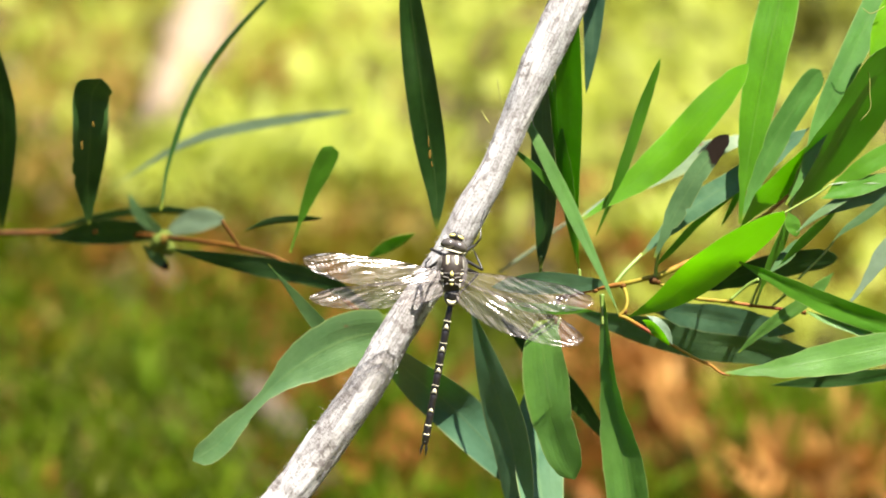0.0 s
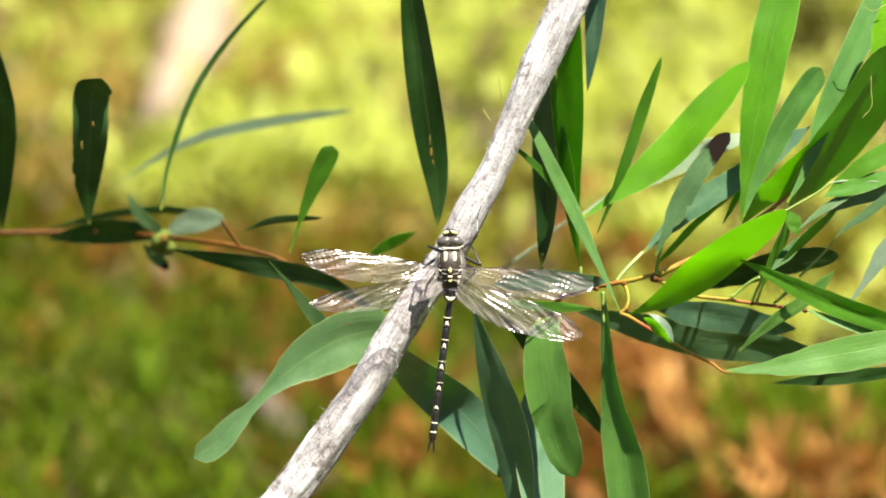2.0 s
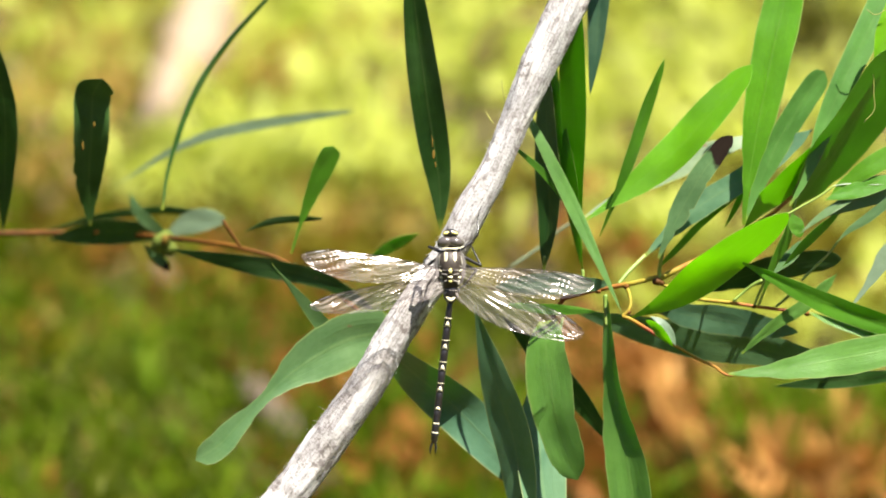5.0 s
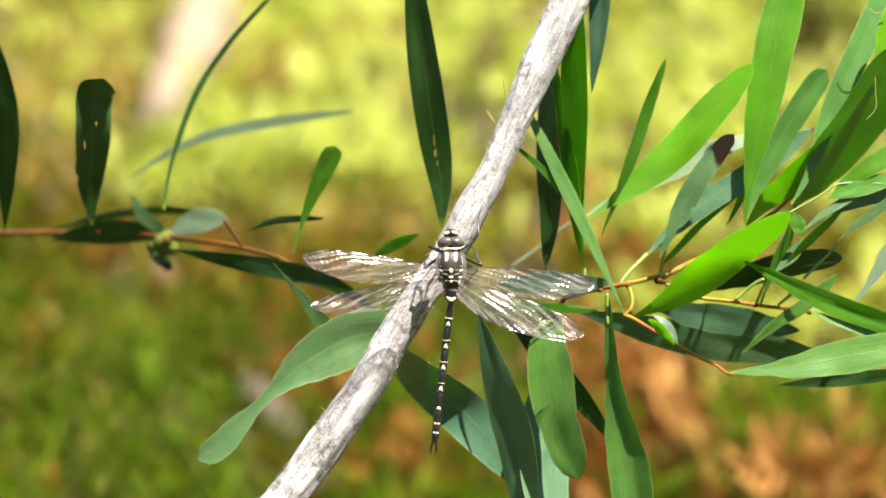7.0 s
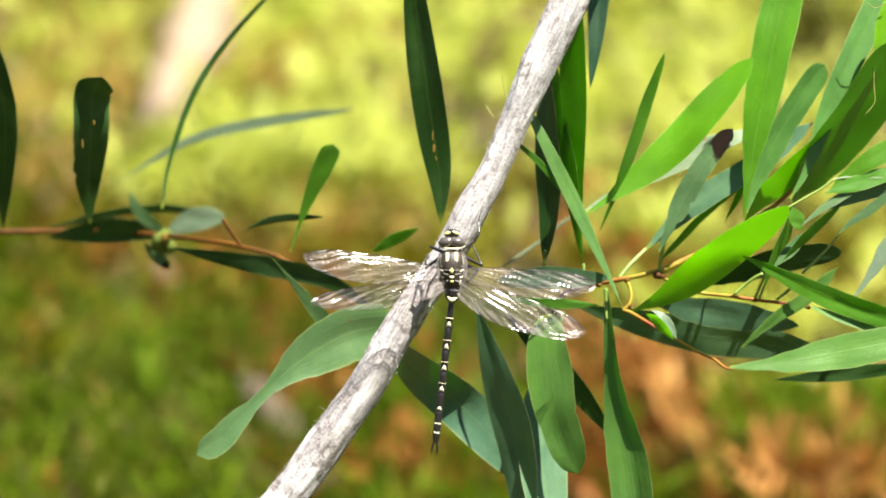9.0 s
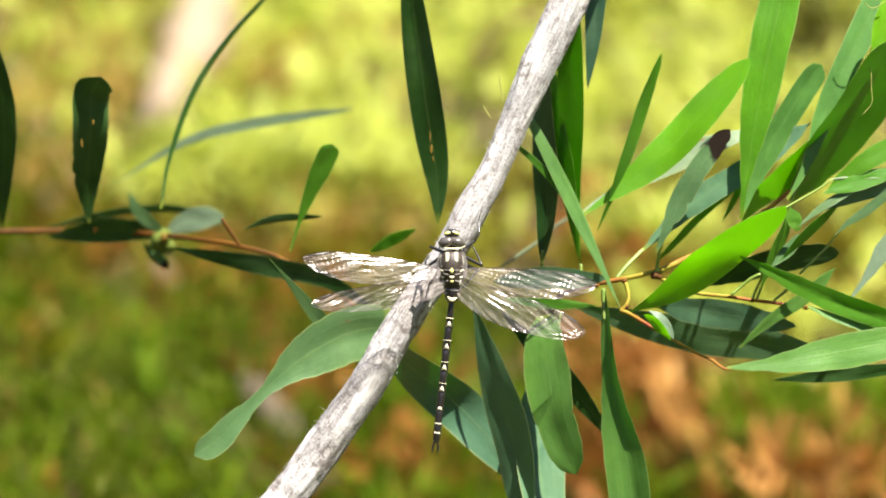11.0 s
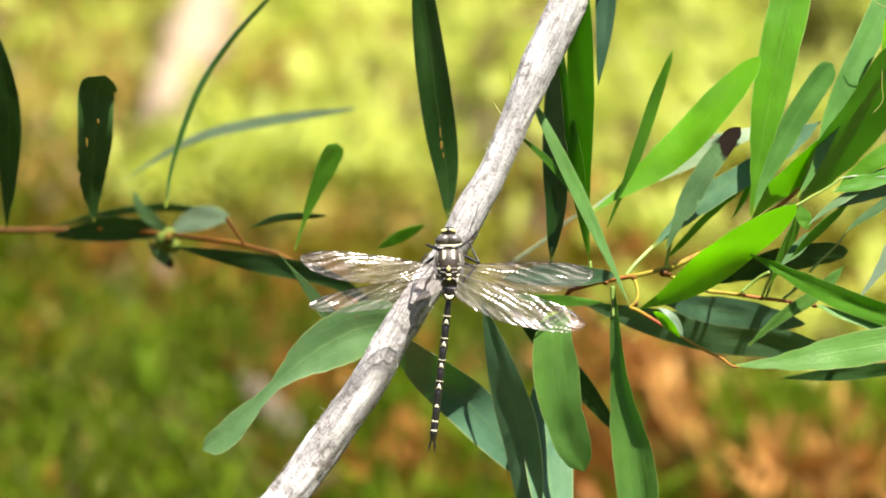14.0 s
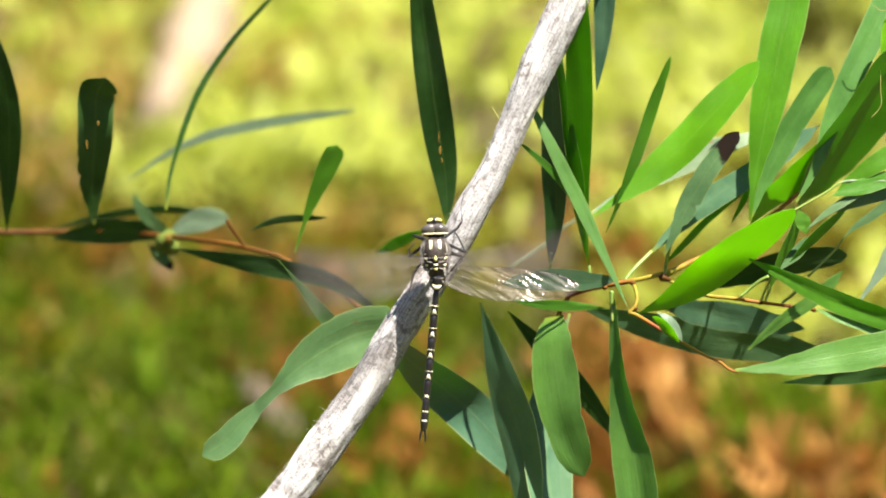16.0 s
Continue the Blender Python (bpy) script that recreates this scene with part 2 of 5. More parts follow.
FAR_DRY = foliage_material("dry_fronds", (0.13, 0.048, 0.008), (0.33, 0.14, 0.03), 0.25, (0.32, 0.13, 0.024))
PALE_BARK = plain("pale_bark", (0.29, 0.215, 0.14), 0.8, 0.2, 0.45, 14)
DARK_BARK = plain("dark_bark", (0.075, 0.062, 0.010), 0.85, 0.15, 0.4, 30)
GREY_BARK = plain("grey_bark", (0.125, 0.092, 0.066), 0.85, 0.2, 0.45, 30)


# ---- building helpers ----
def mesh_of(name, verts, faces, uvs=None, smooth=True):
    me = bpy.data.meshes.new(name)
    me.from_pydata(verts, [], faces)
    if uvs is not None:
        layer = me.uv_layers.new(name="UVMap")
        loops = np.empty(len(me.loops), dtype=np.int32)
        me.loops.foreach_get("vertex_index", loops)
        layer.data.foreach_set("uv", np.asarray(uvs, dtype=np.float32)[loops].ravel())
    me.polygons.foreach_set("use_smooth", [smooth] * len(me.polygons))
    me.update()
    return me


def part(name, me, material, parent=None, label="", at=None):
    """Links a mesh or bmesh as ONE object under a thing or part."""
    if isinstance(me, bmesh.types.BMesh):
        bm, me = me, bpy.data.meshes.new(name)
        bm.to_mesh(me)
        bm.free()
        me.polygons.foreach_set("use_smooth", [True] * len(me.polygons))
    if not me.materials:
        for m in material if isinstance(material, (list, tuple)) else (material,):
            me.materials.append(m)
    ob = new(name, me)
    if parent is not None:
        ob.parent = parent
    if at is not None:
        ob.matrix_basis = at
    if label:
        ob["label"] = label
    return ob


def glide(points, count):
    """Catmull-Rom through points, resampled evenly."""
    p = [Vector(q) for q in points]
    p = [p[0] * 2 - p[1]] + p + [p[-1] * 2 - p[-2]]
    out = []
    for i in range(1, len(p) - 2):
        for s in range(24):
            t = s / 24
            a, b, c, d = p[i - 1], p[i], p[i + 1], p[i + 2]
            out.append(0.5 * ((2 * b) + (c - a) * t + (2 * a - 5 * b + 4 * c - d) * t * t + (3 * b - a - 3 * c + d) * t ** 3))
    out.append(p[-2])
    run = [0.0]
    for a, b in zip(out, out[1:]):
        run.append(run[-1] + (b - a).length)
    res, j = [], 0
    for i in range(count):
        want = run[-1] * i / (count - 1)
        while j < len(run) - 2 and run[j + 1] < want:
            j += 1
        f = (want - run[j]) / max(run[j + 1] - run[j], 1e-9)
        res.append(out[j].lerp(out[j + 1], min(max(f, 0), 1)))
    return res, run[-1]


def tube(points, radii, sides=10, count=24, rough=0.0, seed=0.0):
    """A closed, tapering tube through points (mm); radii are spread along it. Gives verts (m), faces, uvs (turns, mm)."""
    line, length = glide(points, count)
    verts, faces, uvs = [], [], []
    up = Vector((0, 0, 1))
    for i, c in enumerate(line):
        d = (line[min(i + 1, count - 1)] - line[max(i - 1, 0)]).normalized()
        side = d.cross(up)
        side = side.normalized() if side.length > 1e-4 else Vector((1, 0, 0))
        top = side.cross(d)
        f = i / (count - 1) * (len(radii) - 1)
        j = min(int(f), len(radii) - 2) if len(radii) > 1 else 0
        r = radii[0] if len(radii) == 1 else radii[j] + (radii[j + 1] - radii[j]) * (f - j)
        for s in range(sides):
            a = 2 * math.pi * s / sides
            k = r
            if rough:
                k *= 1 + rough * noise.noise(Vector((math.cos(a) * 2.2, math.sin(a) * 2.2, i * length / count * 0.012 + seed)))
                k *= 1 + rough * 0.7 * noise.noise(Vector((math.cos(a) * 6, math.sin(a) * 6, i * length / count * 0.05 + seed)))
            verts.append((c + (side * math.cos(a) + top * math.sin(a)) * k) * MM)
            uvs.append((s / sides, i / (count - 1) * length))
    for i in range(count - 1):
        for s in range(sides):
            a, b = i * sides + s, i * sides + (s + 1) % sides
            faces.append((a, b, b + sides, a + sides))
    faces.append(tuple(range(sides))[::-1])
    faces.append(tuple((count - 1) * sides + s for s in range(sides)))
    return verts, faces, uvs


ORIGIN = {}
SUN_PLAN = Vector((0.30, 0.85, 0.43)).normalized()


def leaf(parent, points, width, lit=0.3, material=None, peak=0.5, tip=0.8, fold=12.0, twist=0.0, name="leaf", label="", bites=0.0, widths=()):
    """A strap- or lance-shaped leathery leaf along points (mm). lit: how squarely the seen side is turned to the sun
    (0: edge-on to it, negative: the sun strikes the other side; a pair: at the foot and at the tip); twist: further roll towards the tip; fold: keel along the midrib;
    tip: lower is blunter; widths: shares of the width along the blade, in place of the smooth outline."""
    count, cols = 36, 7
    seed = random.random() * 50
    line, length = glide(points, count)
    e = math.log(0.5) / math.log(peak)
    org = ORIGIN[parent.name]
    verts, uvs = [], []
    along = (line[-1] - line[0]).normalized()
    z = (Vector((0, 0, 1)) - along * along.z).normalized()
    a, b = z.dot(SUN_PLAN), z.cross(along).dot(SUN_PLAN)
    faces_to = []
    for share in lit if isinstance(lit, tuple) else (lit, lit):
        swing = math.acos(max(-1.0, min(1.0, share / math.hypot(a, b))))
        to = min((math.atan2(b, a) + swing, math.atan2(b, a) - swing), key=abs)
        faces_to.append(max(-radians(60), min(radians(60), to)))
    for layer in (0.5, -0.5):
        for i, c in enumerate(line):
            d = (line[min(i + 1, count - 1)] - line[max(i - 1, 0)]).normalized()
            z = (Vector((0, 0, 1)) - d * d.z).normalized()
            p = z.cross(d)
            t = i / (count - 1)
            turn = min(1.0, max(0.0, (t - 0.3) / 0.36))
            roll = faces_to[0] + (faces_to[1] - faces_to[0]) * turn * turn * (3 - 2 * turn) + radians(twist * t)
            n = z * math.cos(roll) + p * math.sin(roll)
            q = n.cross(d)
            prof = math.sin(math.pi * min(max(t ** e, 0.0), 1.0)) ** (tip if t > peak else 1.0) if 0 < t < 1 else 0.0
            if widths:
                f = t * (len(widths) - 1)
                k = min(int(f), len(widths) - 2)
                g = f - k
                prof = (widths[k] + (widths[k + 1] - widths[k]) * g * g * (3 - 2 * g)) * math.sqrt(max(0.0, 1 - max(0.0, (t - 0.93) / 0.07) ** 2))
            half = width * 0.5 / max(math.cos(roll), 0.42) * max(prof, 0.05 if t < 0.5 else 0.02)
            for j in range(cols):
                u = 2 * j / (cols - 1) - 1
                wob = 1 + 0.05 * noise.noise(Vector((t * 5, u * 0.6, seed))) + bites * max(0, noise.noise(Vector((t * 16, 3 * (u > 0), seed))) - 0.25) * -1.6
                lift = abs(u) * half * math.tan(radians(fold * 0.4)) + 0.05 * width * noise.noise(Vector((t * 4, u * 1.3, seed + 9))) * prof
                thick = 0.24 * (1 - 0.85 * u * u) * (0.4 + 0.6 * prof)
                verts.append((c + q * (u * half * wob) + n * (lift + layer * thick) - org) * MM)
                uvs.append((0.5 + 0.5 * u, t))
    faces = []
    o = count * cols
    for i in range(count - 1):
        for j in range(cols - 1):
            a = i * cols + j
            faces.append((a, a + 1, a + cols + 1, a + cols))
            faces.append((o + a, o + a + cols, o + a + cols + 1, o + a + 1))
        a, b = i * cols, i * cols + cols - 1
        faces.append((a, a + cols, o + a + cols, o + a))
        faces.append((b, o + b, o + b + cols, b + cols))
    for j in range(cols - 1):
        faces.append((j, o + j, o + j + 1, j + 1))
        b = (count - 1) * cols + j
        faces.append((b, b + 1, o + b + 1, o + b))
    me = mesh_of(name, verts, faces, uvs)
    me.set_sharp_from_angle(angle=radians(45))
    return part(name, me, material or LEAF_MATURE, parent, label)


def stem(parent, points, radii, name="twig", material=None, sides=8, count=20, rough=0.12, label=""):
    org = ORIGIN[parent.name]
    v, f, u = tube([Vector(q) - org for q in points], radii, sides, count, rough, random.random() * 9)
    return part(name, mesh_of(name, v, f, u), material or BARK, parent, label)


def thing(name, origin, label, category, group=""):
    """An Empty at a place of the plan (mm)."""
    ob = new(name)
    ob.empty_display_size = 0.01
    ob.matrix_basis = PLAN @ Matrix.Translation(Vector(origin) * MM)
    ORIGIN[ob.name] = Vector(origin)
    return tagged(ob, label, category, group)


def blob(bm, centre, size, seg=16, rings=10, turn=None, noise_amp=0.0):
    m = Matrix.Translation(Vector(centre) * MM) @ (turn or Matrix()) @ Matrix.Diagonal((size[0] * MM, size[1] * MM, size[2] * MM, 1))
    made = bmesh.ops.create_uvsphere(bm, u_segments=seg, v_segments=rings, radius=1.0, matrix=m)
    if noise_amp:
        for v in made["verts"]:
            v.co += Vector((noise.noise(v.co * 900), noise.noise(v.co * 900 + Vector((7, 0, 0))), 0)) * noise_amp * MM
    return made["verts"]


# ---- ground and undergrowth ----
def build_ground():
    cells = [-200, -60, -25, -12, -8] + [-6 + 0.25 * i for i in range(49)] + [8, 12, 25, 60, 200]
    n = len(cells)
    verts = []
    for y in cells:
        for x in cells:
            near = max(0.0, 1 - max(abs(x), abs(y)) / 9)
            verts.append((x, y + 3, 0.03 * near * noise.noise(Vector((x * 0.9, y * 0.9, 2.0)))))
    faces = [(i * n + j, i * n + j + 1, (i + 1) * n + j + 1, (i + 1) * n + j) for i in range(n - 1) for j in range(n - 1)]
    g = part("ground", mesh_of("ground", verts, faces), GROUND)
    tagged(g, "brown leaf litter and soil of an open bushland floor", "ground", kind="structure")


def undergrowth(name, label, category, spots, blade, material, count, lean=0.5, seed=1):
    """Low growth as one mesh: clumps at (x, y, radius, height), each of many pointed blades (length, width)."""
    rng = random.Random(seed)
    verts, faces = [], []
    for x, y, r, h in spots:
        for _ in range(int(count * (r / 0.2) ** 2) + 6):
            a, d = rng.random() * 6.283, r * math.sqrt(rng.random())
            c = Vector((x + math.cos(a) * d, y + math.sin(a) * d, h * rng.random() ** 1.2 * (1.1 - 0.5 * (d / r) ** 2)))
            up = Vector((rng.uniform(-1, 1) * lean, rng.uniform(-1, 1) * lean, rng.uniform(0.15, 1))).normalized()
            side = up.cross(Vector((rng.uniform(-1, 1), rng.uniform(-1, 1), rng.uniform(-0.4, 0.4)))).normalized()
            length, wide = blade[0] * rng.uniform(0.6, 1.3), blade[1] * rng.uniform(0.6, 1.3)
            bend = side.cross(up) * length * rng.uniform(-0.25, 0.25)
            o = len(verts)
            for t, wd in ((0, 0.3), (0.35, 1), (0.7, 0.8)):
                m = c + up * length * t + bend * t * t
                verts += [m - side * wide * wd * 0.5, m + side * wide * wd * 0.5]
            verts.append(c + up * length + bend)
            faces += [(o, o + 1, o + 3, o + 2), (o + 2, o + 3, o + 5, o + 4), (o + 4, o + 5, o + 6)]
    ob = part(name, mesh_of(name, verts, faces, smooth=False), material)
    tagged(ob, label, category, kind="stuff")


def lying_stick(name, label, category, points, radii, material, seed):
    v, f, u = tube([Vector(p) * 1000 for p in points], [r * 1000 for r in radii], 12, 24, 0.25, seed)
    tagged(part(name, mesh_of(name, v, f, u), material), label, category)


build_ground()


def scatter(seed, n, x0, x1, y0, y1, r, h):
    """Random clumps (x, y, radius, height) over a stretch of ground."""
    rng = random.Random(seed)
    return [(rng.uniform(x0, x1), rng.uniform(y0, y1), r * rng.uniform(0.6, 1.3), h * rng.uniform(0.5, 1.3)) for _ in range(n)]


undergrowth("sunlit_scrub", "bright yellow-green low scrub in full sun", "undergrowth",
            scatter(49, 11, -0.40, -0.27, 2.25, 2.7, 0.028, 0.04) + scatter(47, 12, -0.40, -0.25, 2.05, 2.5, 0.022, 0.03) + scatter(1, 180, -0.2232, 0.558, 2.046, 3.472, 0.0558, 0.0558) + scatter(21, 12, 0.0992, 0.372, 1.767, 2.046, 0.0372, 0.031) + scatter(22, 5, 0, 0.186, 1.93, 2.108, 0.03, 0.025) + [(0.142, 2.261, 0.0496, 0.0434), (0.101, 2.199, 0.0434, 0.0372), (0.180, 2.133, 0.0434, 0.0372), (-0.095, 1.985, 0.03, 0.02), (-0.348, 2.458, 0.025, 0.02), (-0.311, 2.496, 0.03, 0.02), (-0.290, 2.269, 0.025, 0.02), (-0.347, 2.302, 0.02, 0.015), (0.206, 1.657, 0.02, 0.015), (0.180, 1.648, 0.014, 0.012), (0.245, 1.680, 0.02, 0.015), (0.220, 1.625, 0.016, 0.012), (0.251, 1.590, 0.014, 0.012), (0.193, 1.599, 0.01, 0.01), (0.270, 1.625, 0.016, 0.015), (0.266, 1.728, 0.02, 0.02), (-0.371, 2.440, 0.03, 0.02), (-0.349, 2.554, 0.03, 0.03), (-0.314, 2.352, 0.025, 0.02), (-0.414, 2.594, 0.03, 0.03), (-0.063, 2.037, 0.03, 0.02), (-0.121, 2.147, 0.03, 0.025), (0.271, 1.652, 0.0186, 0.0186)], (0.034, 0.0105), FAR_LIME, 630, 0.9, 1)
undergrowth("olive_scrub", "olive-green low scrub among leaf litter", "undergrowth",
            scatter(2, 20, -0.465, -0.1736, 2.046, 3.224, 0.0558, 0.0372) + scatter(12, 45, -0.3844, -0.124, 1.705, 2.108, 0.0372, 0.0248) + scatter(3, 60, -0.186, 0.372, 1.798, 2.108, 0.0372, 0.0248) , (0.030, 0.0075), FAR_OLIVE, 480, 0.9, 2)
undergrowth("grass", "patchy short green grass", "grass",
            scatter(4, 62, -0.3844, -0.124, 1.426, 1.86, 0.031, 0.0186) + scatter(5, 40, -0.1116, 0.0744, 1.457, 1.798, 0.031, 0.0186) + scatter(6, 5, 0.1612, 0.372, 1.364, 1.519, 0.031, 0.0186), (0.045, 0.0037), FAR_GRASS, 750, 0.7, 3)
undergrowth("dry_fronds", "dead orange-brown fern fronds on the ground", "dead fronds",
            [(-0.153, 2.321, 0.024, 0.075), (-0.150, 2.243, 0.02, 0.07)] + scatter(7, 14, 0.093, 0.17, 1.519, 1.891, 0.03, 0.0248) + scatter(57, 34, 0.085, 0.168, 1.49, 1.72, 0.014, 0.012) + scatter(41, 34, 0.15, 0.30, 1.38, 1.50, 0.018, 0.015) + scatter(42, 20, -0.34, -0.04, 1.4, 1.8, 0.016, 0.008) + scatter(8, 16, -0.1736, -0.0496, 1.705, 1.891, 0.031, 0.0124) + scatter(9, 10, -0.0744, 0.031, 1.488, 1.581, 0.031, 0.0186) + [(-0.175, 2.496, 0.031, 0.0248), (-0.153, 2.077, 0.0248, 0.0186), (-0.011, 2.077, 0.02, 0.015), (0.062, 2.554, 0.02, 0.02), (0.093, 2.011, 0.025, 0.02), (0.220, 1.866, 0.022, 0.02), (0.160, 1.866, 0.02, 0.02), (0.263, 1.821, 0.02, 0.02), (0.160, 1.590, 0.012, 0.012), (0.152, 1.661, 0.018, 0.015), (0.127, 1.680, 0.018, 0.015), (0.143, 1.738, 0.016, 0.012), (0.184, 1.549, 0.012, 0.012), (0.110, 1.924, 0.02, 0.02), (-0.072, 1.924, 0.02, 0.015), (-0.241, 1.900, 0.0217, 0.0124), (-0.146, 1.728, 0.0186, 0.0124), (-0.085, 1.738, 0.016, 0.012), (-0.067, 1.652, 0.016, 0.012), (0.016, 1.582, 0.016, 0.012), (-0.001, 1.680, 0.014, 0.012), (-0.049, 1.540, 0.016, 0.012), (-0.169, 1.789, 0.014, 0.01), (-0.275, 1.924, 0.016, 0.012), (-0.105, 1.843, 0.014, 0.01), (0.141, 1.616, 0.0186, 0.0186), (0.161, 1.565, 0.0186, 0.0186), (0.204, 1.573, 0.0186, 0.0186), (0.253, 1.599, 0.0186, 0.0186), (-0.008, 1.557, 0.0186, 0.0186), (-0.030, 1.625, 0.0155, 0.0124), (0.092, 1.625, 0.0186, 0.0186), (0.276, 2.554, 0.0186, 0.0248)], (0.038, 0.0090), FAR_DRY, 450, 1.0, 4)
lying_stick("fallen_log", "pale bleached log lying in the scrub", "log", [(-0.190, 2.722, 0.05), (-0.213, 2.422, 0.05), (-0.228, 2.18, 0.022)], (0.025, 0.031, 0.025), PALE_BARK, 1.0)
lying_stick("fallen_stick", "grey fallen stick on the ground", "stick", [(-0.391, 2.404, 0.0186), (-0.338, 2.238, 0.0155), (-0.286, 2.077, 0.0124)], (0.0087, 0.0081, 0.0062), GREY_BARK, 2.0)
lying_stick("fallen_stick", "grey fallen stick on the ground", "stick", [(-0.206, 1.889, 0.0124), (-0.169, 1.789, 0.0124), (-0.126, 1.671, 0.0124)], (0.0074, 0.0081, 0.0062), GREY_BARK, 3.0)
lying_stick("fallen_twig", "dark curved twig lying on the scrub", "twig", [(0.026, 2.180, 0.075), (0.031, 2.230, 0.075), (0.039, 2.278, 0.075), (0.052, 2.310, 0.075), (0.067, 2.329, 0.075)], (0.004, 0.008, 0.009, 0.007, 0.004), DARK_BARK, 5.0)
lying_stick("fallen_twig", "dark short twig lying on the scrub", "twig", [(0.031, 2.220, 0.072), (0.045, 2.213, 0.072), (0.057, 2.230, 0.072)], (0.003, 0.006, 0.003), DARK_BARK, 6.0)
lying_stick("fallen_stick", "short pinkish-grey stick on the ground", "stick", [(-0.125, 1.661, 0.0124), (-0.100, 1.599, 0.0124), (-0.068, 1.509, 0.0124)], (0.0099, 0.0112, 0.0087), GREY_BARK, 4.0)
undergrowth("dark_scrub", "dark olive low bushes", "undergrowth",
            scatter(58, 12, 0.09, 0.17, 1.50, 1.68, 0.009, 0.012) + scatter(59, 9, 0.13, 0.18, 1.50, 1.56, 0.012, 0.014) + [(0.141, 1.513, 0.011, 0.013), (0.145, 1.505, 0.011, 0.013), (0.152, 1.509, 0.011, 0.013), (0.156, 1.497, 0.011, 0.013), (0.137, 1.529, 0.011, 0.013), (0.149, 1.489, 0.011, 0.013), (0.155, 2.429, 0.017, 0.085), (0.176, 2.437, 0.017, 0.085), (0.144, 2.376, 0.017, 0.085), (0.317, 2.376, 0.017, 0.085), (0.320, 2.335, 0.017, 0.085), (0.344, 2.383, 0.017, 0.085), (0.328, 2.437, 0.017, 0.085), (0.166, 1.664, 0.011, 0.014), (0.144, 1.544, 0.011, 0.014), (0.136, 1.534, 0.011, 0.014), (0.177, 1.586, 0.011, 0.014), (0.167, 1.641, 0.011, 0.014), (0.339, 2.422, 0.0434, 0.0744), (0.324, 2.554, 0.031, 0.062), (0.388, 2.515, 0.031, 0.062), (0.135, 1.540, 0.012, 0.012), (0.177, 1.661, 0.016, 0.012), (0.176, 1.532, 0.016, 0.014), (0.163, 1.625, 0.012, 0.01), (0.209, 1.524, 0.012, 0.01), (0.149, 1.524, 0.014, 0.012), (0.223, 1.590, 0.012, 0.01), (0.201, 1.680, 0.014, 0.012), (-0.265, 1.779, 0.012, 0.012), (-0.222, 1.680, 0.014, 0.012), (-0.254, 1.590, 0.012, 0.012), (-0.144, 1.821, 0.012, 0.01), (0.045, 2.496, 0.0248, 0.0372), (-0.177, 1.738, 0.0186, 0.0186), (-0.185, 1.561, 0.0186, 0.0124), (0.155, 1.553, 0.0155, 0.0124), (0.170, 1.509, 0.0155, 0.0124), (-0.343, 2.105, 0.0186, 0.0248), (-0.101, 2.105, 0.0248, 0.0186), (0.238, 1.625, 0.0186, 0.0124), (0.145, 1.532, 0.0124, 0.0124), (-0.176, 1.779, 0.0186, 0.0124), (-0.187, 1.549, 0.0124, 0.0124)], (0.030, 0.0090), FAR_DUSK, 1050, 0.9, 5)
undergrowth("dry_grass", "straw-coloured dry grass", "grass",
            scatter(14, 22, -0.3844, -0.062, 2.077, 2.914, 0.0372, 0.0372) + scatter(43, 20, 0.16, 0.34, 1.36, 1.6, 0.014, 0.015) + scatter(44, 8, -0.3, -0.05, 1.4, 1.8, 0.012, 0.008) + scatter(45, 34, -0.6, -0.26, 2.1, 2.9, 0.03, 0.025) + scatter(46, 22, -0.40, -0.27, 2.03, 2.45, 0.022, 0.025) + scatter(48, 7, -0.11, -0.03, 1.93, 2.06, 0.02, 0.015) + [(-0.184, 2.321, 0.014, 0.05), (-0.174, 2.361, 0.014, 0.05), (-0.164, 2.268, 0.014, 0.05), (-0.166, 2.202, 0.014, 0.05), (-0.362, 2.505, 0.0434, 0.0248), (-0.397, 2.554, 0.0372, 0.0248), (-0.346, 2.615, 0.0372, 0.031), (-0.330, 2.318, 0.031, 0.0186), (0.129, 2.037, 0.03, 0.02), (0.225, 1.549, 0.0186, 0.0124), (0.258, 1.524, 0.0186, 0.0124), (-0.166, 2.440, 0.0372, 0.0372), (-0.058, 2.207, 0.0248, 0.031), (0.178, 1.590, 0.0248, 0.0186), (0.255, 1.565, 0.031, 0.0186), (0.187, 1.549, 0.0186, 0.0124), (0.234, 1.509, 0.031, 0.0124)], (0.045, 0.0045), FAR_STRAW, 630, 0.8, 6)
undergrowth("grass_tufts", "bright green grass tufts", "grass",
            scatter(15, 34, -0.372, -0.124, 1.426, 1.798, 0.0124, 0.0248) + scatter(16, 14, -0.0744, 0.062, 1.457, 1.736, 0.0155, 0.0248) + scatter(54, 32, 0.172, 0.29, 1.535, 1.61, 0.02, 0.028) + scatter(55, 3, 0.24, 0.31, 1.42, 1.48, 0.014, 0.02) + scatter(56, 5, 0.10, 0.17, 1.47, 1.62, 0.012, 0.018), (0.038, 0.0045), FAR_TUFT, 6300, 0.7, 7)
undergrowth("tall_grass", "fine green grass standing in the undergrowth", "grass",
            scatter(50, 60, -0.27, -0.10, 1.10, 1.36, 0.02, 0.26) + scatter(51, 22, -0.10, 0.03, 1.08, 1.25, 0.018, 0.2), (0.016, 0.0022), FAR_GRASS, 2600, 0.6, 17)
